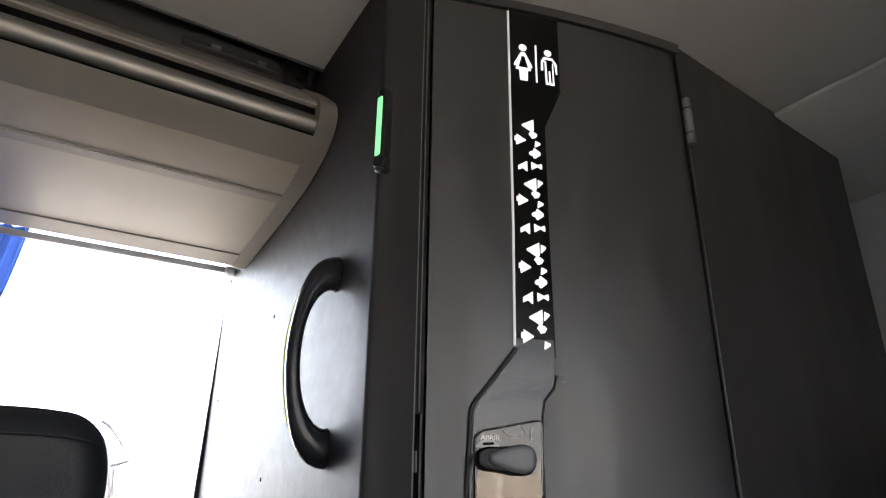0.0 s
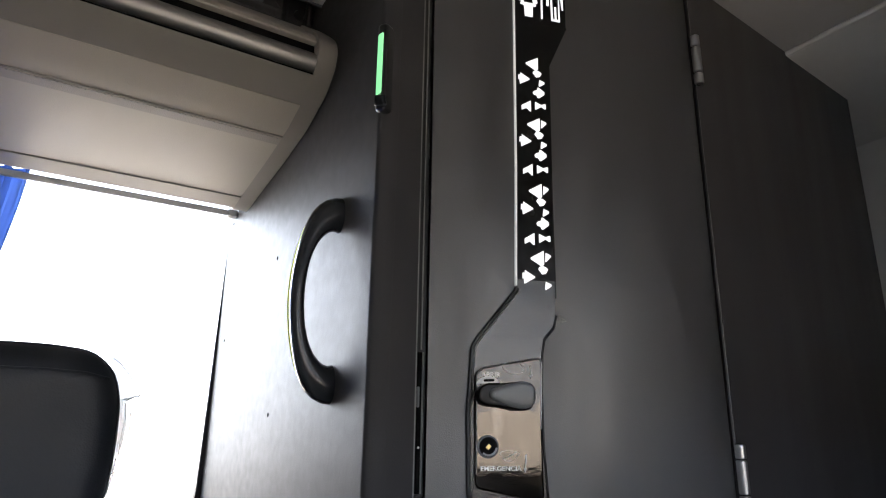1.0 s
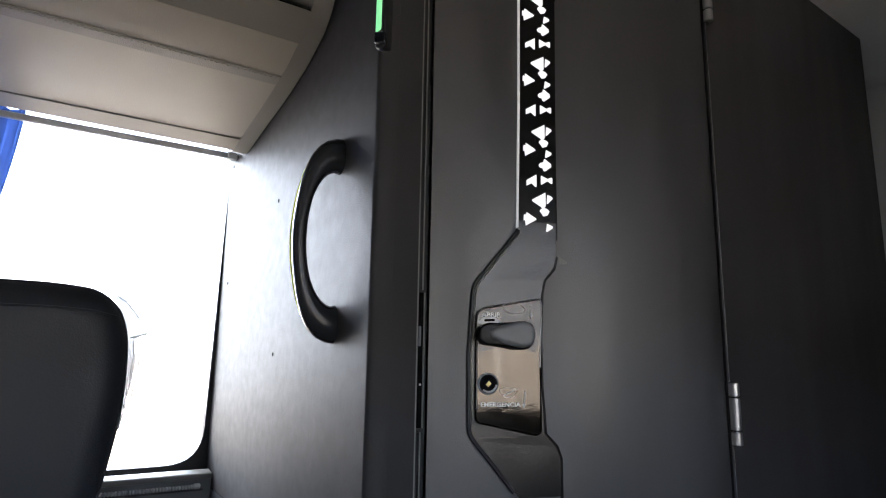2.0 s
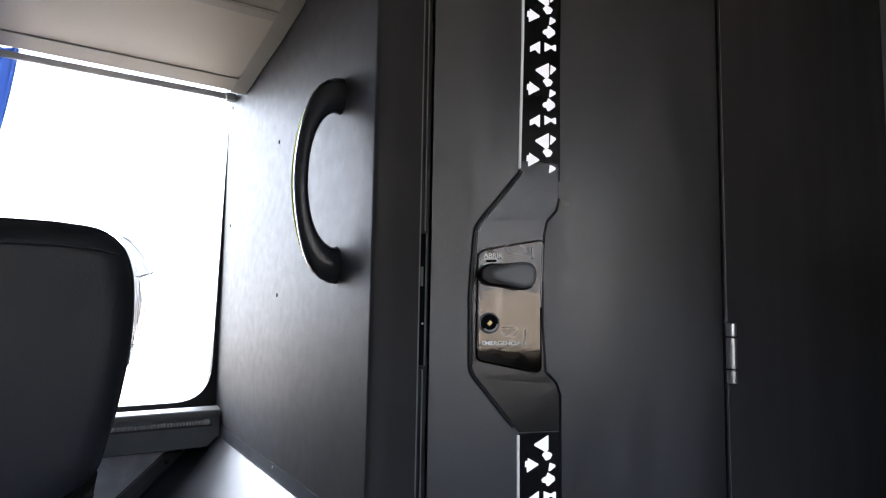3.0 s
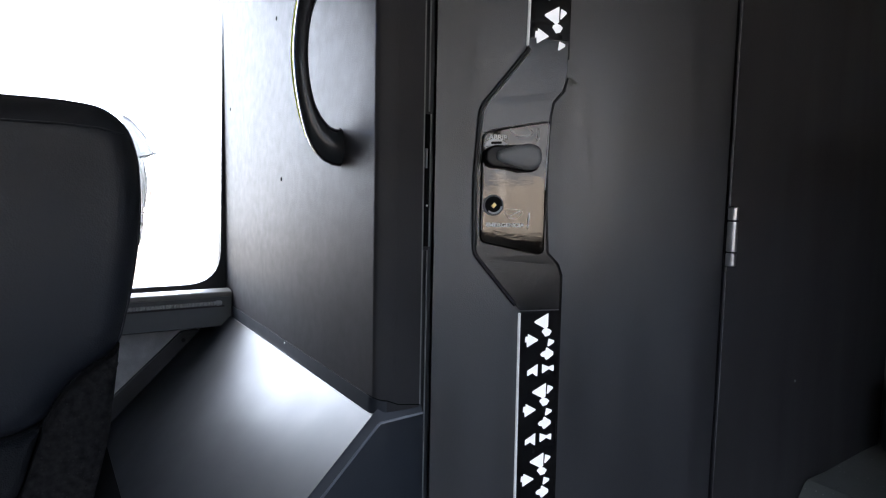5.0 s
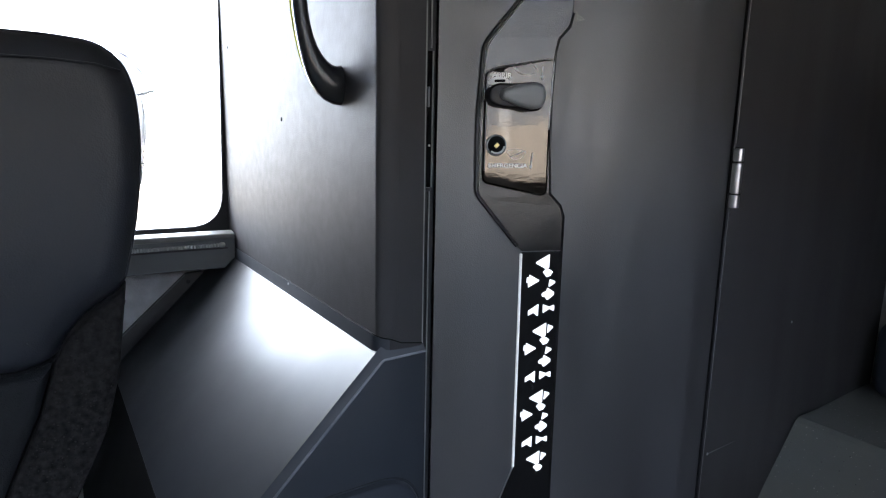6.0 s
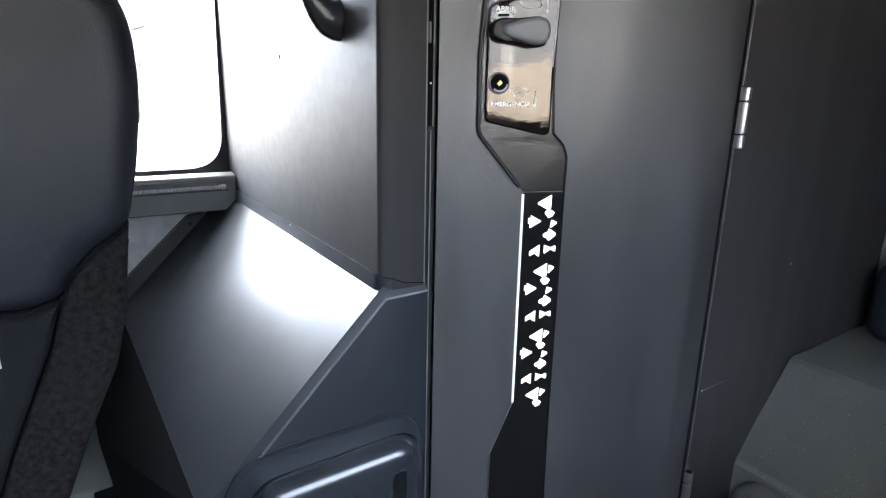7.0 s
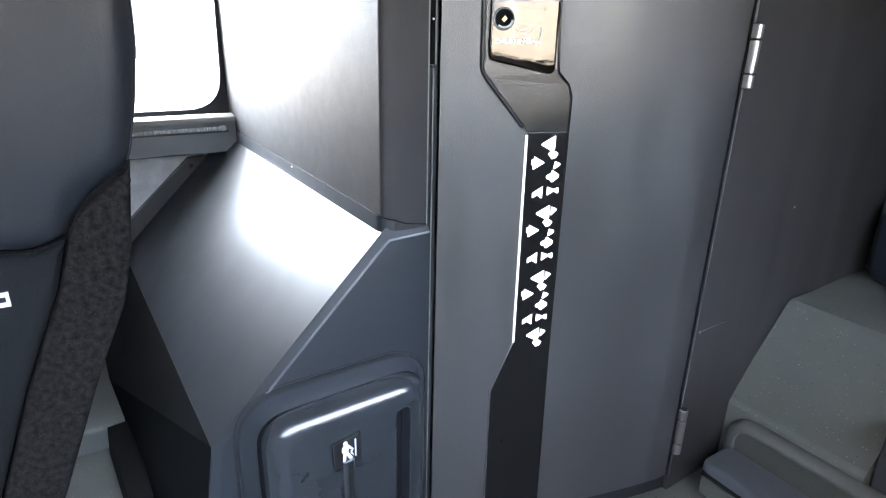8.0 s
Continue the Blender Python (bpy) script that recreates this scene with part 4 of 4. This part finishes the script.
part("flap", loft([(outl, -0.004), (inset(outl, 0.0008), 0.003), (inset(outl, 0.0025), 0.014), (inset(outl, 0.006), 0.0215), (inset(outl, 0.011), 0.0275), (inset(outl, 0.018), 0.0330), (inset(outl, 0.026), 0.0372), (inset(outl, 0.034), 0.0396), (inset(outl, 0.040), 0.0404)], on_x(FX), True, slot, 0.010), M_FLAP, flap, smooth="sides")
part("slot_floor", prism(inset(slot, 0.0025), on_x(FX), 0.006, 0.0115), M_SATIN, flap, "dark floor of the finger slot")
part("slot_edge", tube([(FX + 0.0400, u, w) for u, w in inset(slot, -0.0008)], 0.0009, 6, closed=True), M_RIM, flap, smooth=True)
part("plaque", prism([(0.2895, 0.3235), (0.2875, 0.3775), (0.3385, 0.3860), (0.3415, 0.3270)], on_x(FX), 0.031, 0.0460, 0.0016), M_SATIN, flap, "black plaque")
pq = bmesh.new()
DU, DV = -0.0230, 0.0510
for q in (disc(0.3315, 0.3165, 0.0046, 12), rounded([(0.327, 0.312), (0.337, 0.313), (0.347, 0.302), (0.345, 0.299), (0.338, 0.304), (0.337, 0.296), (0.347, 0.280), (0.341, 0.276), (0.333, 0.291), (0.331, 0.276), (0.325, 0.277), (0.327, 0.297), (0.3235, 0.297), (0.3235, 0.306)], 0.001, 2), rounded([(0.3515, 0.320), (0.3545, 0.320), (0.3545, 0.280), (0.3515, 0.282)], 0.001, 2), rounded([(0.342, 0.297), (0.349, 0.301), (0.345, 0.293), (0.350, 0.284), (0.342, 0.291)], 0.001, 2)):
    prism([(0.3165 + (u + DU - 0.3155) * 0.86, 0.3555 + (w + DV - 0.3485) * 0.92) for u, w in q], on_x(FX), 0.036, 0.0467, bm=pq)
part("litter_symbol", pq, M_WHITE, flap, "white symbol of plain shapes")
part("rib", prism(rounded([(0.304, 0.05), (0.304, 0.336), (0.3275, 0.339), (0.3275, 0.05)], 0.003, 2), on_x(FX), 0.030, 0.0490, 0.004), M_FLAP, flap, smooth=True)
part("rib_groove", prism(rounded([(0.3125, 0.05), (0.3125, 0.328), (0.3205, 0.329), (0.3205, 0.05)], 0.003, 2), on_x(FX), 0.040, 0.0494), M_SATIN, flap, "shallow groove")
settle(flap)

# ---- luggage rack above the window ----
rack = thing("luggage_rack", "warm grey luggage rack with metal strip and stitched vinyl underside", "luggage rack", at=(-1.45, -2, 1.7))
along = lambda u, w, h: (u, h, w)
CAP = [(-1.20, 1.965), (-1.135, 1.915), (-1.075, 1.865), (-1.057, 1.832), (-1.066, 1.792), (-1.111, 1.752), (-1.218, 1.715), (-1.363, 1.690), (-1.536, 1.670), (-1.640, 1.655), (-1.690, 1.652), (-1.712, 1.675), (-1.712, 1.735), (-1.36, 1.75), (-1.20, 1.80), (-1.17, 1.86), (-1.24, 1.95)]
part("end_cap", prism(rounded(CAP, 0.02, 3), along, 0.372, 0.412), M_RACK, rack, "rounded end cap", smooth=True)
YL, YR = -4.6, 0.371


def rack_piece(name, pts, material, label="", smooth=True):
    """A long piece of the rack over the outline pts."""
    return part(name, prism(pts, along, YL, YR), material, rack, label, smooth)


rack_piece("top_lip", rounded([(-1.205, 1.962), (-1.14, 1.910), (-1.088, 1.868), (-1.076, 1.848), (-1.10, 1.842), (-1.215, 1.948)], 0.008, 3), M_RACK, "rounded top lip")
rack_piece("channel", [(-1.090, 1.845), (-1.085, 1.768), (-1.12, 1.768), (-1.12, 1.845)], M_VOID, "black channel")
part("chrome_strip", tube([(-1.089, YL, 1.8015), (-1.089, YR, 1.8015)], 0.0225, 24), M_STRIP, rack, "bright rounded metal strip", smooth=True)
rack_piece("front_band", [(-1.078, 1.771), (-1.084, 1.765), (-1.105, 1.752), (-1.150, 1.736), (-1.150, 1.75), (-1.10, 1.772)], M_RACK)
rack_piece("lower_band", [(-1.150, 1.735), (-1.222, 1.7115), (-1.258, 1.7055), (-1.258, 1.72), (-1.150, 1.752)], M_RACK2)
rack_piece("underside", [(-1.260, 1.704), (-1.363, 1.687), (-1.536, 1.667), (-1.588, 1.6615), (-1.588, 1.675), (-1.260, 1.719)], M_RACK2, "stitched vinyl underside")
part("seam_bead", tube([(-1.259, YL, 1.7048), (-1.259, YR, 1.7048)], 0.0025, 8), M_RACK, rack, smooth=True)
rack_piece("rear_band", [(-1.591, 1.6605), (-1.656, 1.6492), (-1.659, 1.690), (-1.591, 1.690)], M_RACK2)
part("seam_bead", tube([(-1.5895, YL, 1.661), (-1.5895, YR, 1.661)], 0.0025, 8), M_RACK, rack, smooth=True)
rack_piece("stippled_band", [(-1.264, 1.7026), (-1.292, 1.6981), (-1.292, 1.6995), (-1.264, 1.7040)], M_BAND, "stippled band beside the seam")
st = bmesh.new()
for i in range(170):
    y = 0.36 - i * 0.0115
    box(-1.2675, -1.2655, y, y + 0.0035, 1.7012, 1.7024, bm=st)
part("stitching", st, M_LINING, rack, "fine dark stitching")
part("closing_panel", box(-1.268, -1.262, YL, 0.344, 1.93, 2.128), M_SHADE, rack, "dull dark panel between rack and ceiling")
part("inner_shelf", prism([(-1.12, 1.80), (-1.30, 1.745), (-1.86, 1.72), (-1.86, 1.74), (-1.30, 1.765), (-1.13, 1.83)], along, YL, YR), M_LINING, rack, "grey shelf lining")
part("rack_back", box(-1.868, -1.86, YL, 0.41, 1.745, 2.12), M_LINING, rack)
bracket = part("hanger_bracket", box(-1.32, -1.235, 0.345, 0.408, 1.965, 2.062, 0.006), M_RUBBER, rack, "black bracket at the cabin end")
part("bracket_lug", tube([(-1.236, 0.377, 2.012), (-1.226, 0.377, 2.012)], [0.014, 0.010], 12), M_SATIN, bracket, smooth=True)
part("bracket_tab", box(-1.240, -1.220, 0.392, 0.407, 1.985, 2.050, 0.003), M_SATIN, bracket, smooth=True)
settle(rack)
edge_strip = part("ceiling_edge", box(-1.194, -1.1865, YL, FRONT, 2.020, 2.075, 0.002), M_DARK)
tagged(edge_strip, "dark edge profile of the ceiling panel", "trim", kind="structure")
svc = thing("reading_lamp", "dark reading lamp unit with small metal catches above the rack", "reading lamp", at=(-1.235, 0.2, 2.0))
part("lamp_body", prism(rounded([(0.10, 2.012), (0.14, 2.046), (0.31, 2.046), (0.345, 2.008)], 0.012, 3), on_x(-1.262), 0.0, 0.024, 0.008), M_SHADE, svc, smooth=True)
for y in (0.165, 0.270):
    part("catch", box(-1.244, -1.234, y, y + 0.022, 2.013, 2.024, 0.003), M_SILL, svc, "small metal catch", smooth=True)
settle(svc)

# ---- curtain rail and curtain ----
rail = thing("curtain_rail", "grey curtain rail with a bright gap under the rack", "curtain rail", at=(-1.79, -2, 1.66))
part("rail_bar", box(-1.808, -1.793, YL, 0.398, 1.6695, 1.6865, 0.003), M_RAIL, rail, smooth=True)
part("rail_end", box(-1.816, -1.785, 0.386, 0.4145, 1.666, 1.687, 0.005, 3), M_RAIL, rail, "grey end stop", smooth=True)
settle(rail)


def curtain_mesh():
    bm, nu, nv = bmesh.new(), 260, 22
    cols = []
    for i in range(nu + 1):
        s = i / nu
        col = []
        for j in range(nv + 1):
            t = j / nv
            z = 1.705 - 0.87 * t
            edge = -0.112 - 0.055 * t - 0.16 * t * t
            y = edge - 1.10 * s * (1 - 0.12 * t)
            x = -1.826 + 0.011 * math.sin(s * 176 + t * 1.6) + 0.004 * math.sin(s * 330 + t * 5)
            col.append(bm.verts.new((x, y, z)))
        cols.append(col)
    for a, b in zip(cols, cols[1:]):
        for j in range(nv):
            bm.faces.new((a[j], b[j], b[j + 1], a[j + 1]))
    bmesh.ops.solidify(bm, geom=bm.faces[:], thickness=0.0015)
    return bm


curtain = part("curtain", curtain_mesh(), M_CURTAIN, smooth=True)
tagged(curtain, "blue cloth curtain with soft folds, drawn over half the window", "curtain")

# ---- passenger seat ----
seat = thing("passenger_seat", "dark grey leatherette coach seat with a speckled moquette back", "seat", at=(-1.12, -0.3, 0))
sx = lambda u, w, h: (-0.9 - 0.44 + h, u, w)
UPPER = [(-0.20, 1.10), (-0.185, 1.155), (-0.14, 1.178), (-0.06, 1.181), (0.0, 1.181), (0.05, 1.176), (0.078, 1.153), (0.090, 1.115), (0.0925, 1.06), (0.090, 1.01), (0.079, 0.935), (0.0635, 0.868), (0.053, 0.850), (0.011, 0.824), (-0.013, 0.796), (-0.028, 0.766), (-0.068, 0.751), (-0.104, 0.755), (-0.235, 0.80)]
part("headrest_cover", prism(inset(rounded(UPPER, 0.02, 3), -0.0035), sx, 0.0, 0.44, 0.042, steps=7), M_LEATHER, seat, "smooth dark leatherette upper back", smooth=True)
LOWER = [(-0.240, 0.79), (-0.104, 0.750), (-0.068, 0.746), (-0.032, 0.757), (-0.052, 0.69), (-0.113, 0.55), (-0.17, 0.397), (-0.22, 0.25), (-0.36, 0.25), (-0.33, 0.45)]
part("lower_back", prism(LOWER, sx, 0.0, 0.438, 0.016, steps=4), M_SEATLOW, seat, "dark lower side panel", smooth=True)
SHELL = [(0.062, 0.862), (0.052, 0.846), (0.011, 0.820), (-0.013, 0.792), (-0.0275, 0.762), (-0.0495, 0.69), (-0.1105, 0.55), (-0.167, 0.397), (-0.215, 0.25), (-0.145, 0.25), (-0.096, 0.363), (-0.021, 0.553), (0.0265, 0.656), (0.046, 0.735), (0.051, 0.773)]
part("back_shell", prism(SHELL, sx, 0.0, 0.440, 0.010, steps=3), M_CLOTH, seat, "speckled grey moquette back", smooth=True)
seam = [(-0.235, 0.796), (-0.104, 0.753), (-0.068, 0.749), (-0.030, 0.762), (-0.0135, 0.794), (0.011, 0.822), (0.050, 0.848)]
sb = bmesh.new()
for (u0, w0), (u1, w1) in zip(seam, seam[1:]):
    k = max(1, int(math.hypot(u1 - u0, w1 - w0) / 0.006))
    for i in range(k):
        t0, t1 = i / k, (i + 0.6) / k
        tube([(-0.903, u0 + (u1 - u0) * t0, w0 + (w1 - w0) * t0 + 0.004), (-0.903, u0 + (u1 - u0) * t1, w0 + (w1 - w0) * t1 + 0.004)], 0.0009, 5, bm=sb)
part("stitching", sb, M_SEATLOW, seat, "row of dark grey stitches")
part("piping", tube([(-0.925, u, w) for u, w in rounded(UPPER, 0.02, 3)[8:48]], 0.0019, 8), M_LEATHER, seat, "raised piping along the edge", smooth=True)
part("top_seam", tube([(-0.903, -0.20, 1.148), (-0.8995, -0.058, 1.1495), (-0.8995, 0.003, 1.1495), (-0.9005, 0.045, 1.147), (-0.906, 0.073, 1.141)], 0.0016, 6), M_LEATHER, seat, "raised seam below the top", smooth=True)
part("number_label", box(-0.902, -0.8985, -0.125, -0.105, 0.686, 0.706), M_LABEL, seat, "small white number label")
part("label_mark", box(-0.8987, -0.8980, -0.118, -0.109, 0.693, 0.700), M_RUBBER, seat)
part("cushion", box(-1.34, -0.90, -0.78, -0.27, 0.34, 0.47, 0.04, 4), M_LEATHER, seat, smooth=True)
part("pedestal", box(-1.06, -0.96, -0.62, -0.28, 0.0, 0.36, 0.01), M_DARK, seat)
settle(seat)
copy_thing(seat, pose(-1.12 - 0.445, -0.3, 0))


def film_mesh():
    bm, nu, nv = bmesh.new(), 10, 40
    zs = (1.186, 1.172, 1.150, 1.123, 1.114, 1.085, 1.050, 1.022, 0.99)
    fy = (0.062, 0.092, 0.108, 0.122, 0.108, 0.113, 0.109, 0.105, 0.098)
    iy = (0.055, 0.075, 0.085, 0.092, 0.095, 0.097, 0.097, 0.096, 0.094)
    grid = []
    for j in range(nv + 1):
        k = j / nv * (len(zs) - 1)
        a = min(int(k), len(zs) - 2)
        t = k - a
        z, o, i = (zs[a] + (zs[a + 1] - zs[a]) * t, fy[a] + (fy[a + 1] - fy[a]) * t, iy[a] + (iy[a + 1] - iy[a]) * t)
        row = []
        for n in range(nu + 1):
            s = n / nu
            w = noise.noise(Vector((s * 4, z * 60, 0.7)))
            row.append(bm.verts.new((-0.975 - 0.03 * s + 0.010 * w, i + (o - i) * s + 0.002 * w, z + 0.002 * noise.noise(Vector((s * 6, z * 40, 4))))))
        grid.append(row)
    for a, b in zip(grid, grid[1:]):
        for n in range(nu):
            bm.faces.new((a[n], a[n + 1], b[n + 1], b[n]))
    bmesh.ops.solidify(bm, geom=bm.faces[:], thickness=0.0005)
    return bm


film = thing("plastic_film", "torn clear plastic film clinging to the seat", "plastic film", at=(-0.985, 0.095, 1.0))
part("sheet", film_mesh(), M_FILM, film, smooth=True)
for pts, r in ((((0.078, 1.174), (0.091, 1.166), (0.105, 1.150), (0.121, 1.124), (0.1205, 1.121)), 0.0009), (((0.121, 1.123), (0.110, 1.119), (0.099, 1.116)), 0.0013), (((0.120, 1.122), (0.115, 1.112), (0.112, 1.099), (0.114, 1.074), (0.109, 1.040), (0.108, 1.020), (0.097, 1.019)), 0.0007), (((0.104, 1.112), (0.106, 1.090), (0.104, 1.060), (0.106, 1.035)), 0.0006)):
    part("crease", tube([(-0.984, u, w) for u, w in pts], r, 6), M_CREASE, film, "greyish fold line", smooth=True)
settle(film)

# ---- raised rear platform past the cabin door ----
plat = thing("rear_platform", "raised rear platform with a sloping flecked vinyl front", "platform", at=(0, 1.8, 0))
ax = lambda u, w, h: (h, u, w)
part("sloping_box", prism([(1.296, 0.0), (1.296, 0.172), (1.303, 0.185), (1.472, 0.404), (1.486, 0.412), (1.60, 0.412), (1.60, 0.0)], ax, -0.705, -0.385), M_FLOOR, plat, "grey vinyl with pale and dark flecks")
part("platform_body", box(-0.735, RX - 0.002, 1.602, 2.29, 0.0, 0.400, 0.006), M_FLOOR, plat, "grey vinyl with pale and dark flecks")
part("side_block", box(-0.383, RX - 0.002, 1.318, 1.60, 0.0, 0.30, 0.012, 3), M_DARK, plat, "dark block beside the slope", smooth=True)
hatch = rounded([(-0.673, 0.004), (-0.673, 0.147), (0.30, 0.149), (0.30, 0.004)], 0.085, 10)
part("riser_frame", tube([(u, 1.286, w) for u, w in hatch], 0.011, 12, squash=0.0185, closed=True), M_TRIMGREY, plat, "rounded grey frame on the riser", smooth=True)
settle(plat)
step = thing("step", "low blue-grey step with a rounded worn tread", "step", at=(-0.18, 1.21, 0))
part("base", box(-0.648, 0.30, 1.150, 1.274, 0.0, 0.046, 0.003), M_FLOOR, step)
part("nosing_groove", box(-0.652, 0.30, 1.1555, 1.272, 0.044, 0.054), M_RUBBER, step, "dark groove under the tread")
tread = bmesh.new()
prism(rounded([(-0.664, 1.160), (-0.664, 1.270), (0.31, 1.270), (0.31, 1.160)], 0.03, 6), lambda u, v, h: (u, v, h), 0.052, 0.080, 0.012, bm=tread, steps=4)
part("tread", tread, M_STEP, step, "smooth blue-grey tread", smooth=True)
settle(step)
bench = thing("bench_seat", "dark grey leatherette rear bench on the raised platform", "bench", at=(-0.3, 2.0, 0.398))
part("cushion", box(-0.70, 0.55, 1.80, 2.20, 0.398, 0.62, 0.05, 4), M_LEATHER, bench, smooth=True)
part("backrest", box(-0.70, 0.55, 2.08, 2.28, 0.60, 1.25, 0.06, 4), M_LEATHER, bench, smooth=True)
settle(bench)
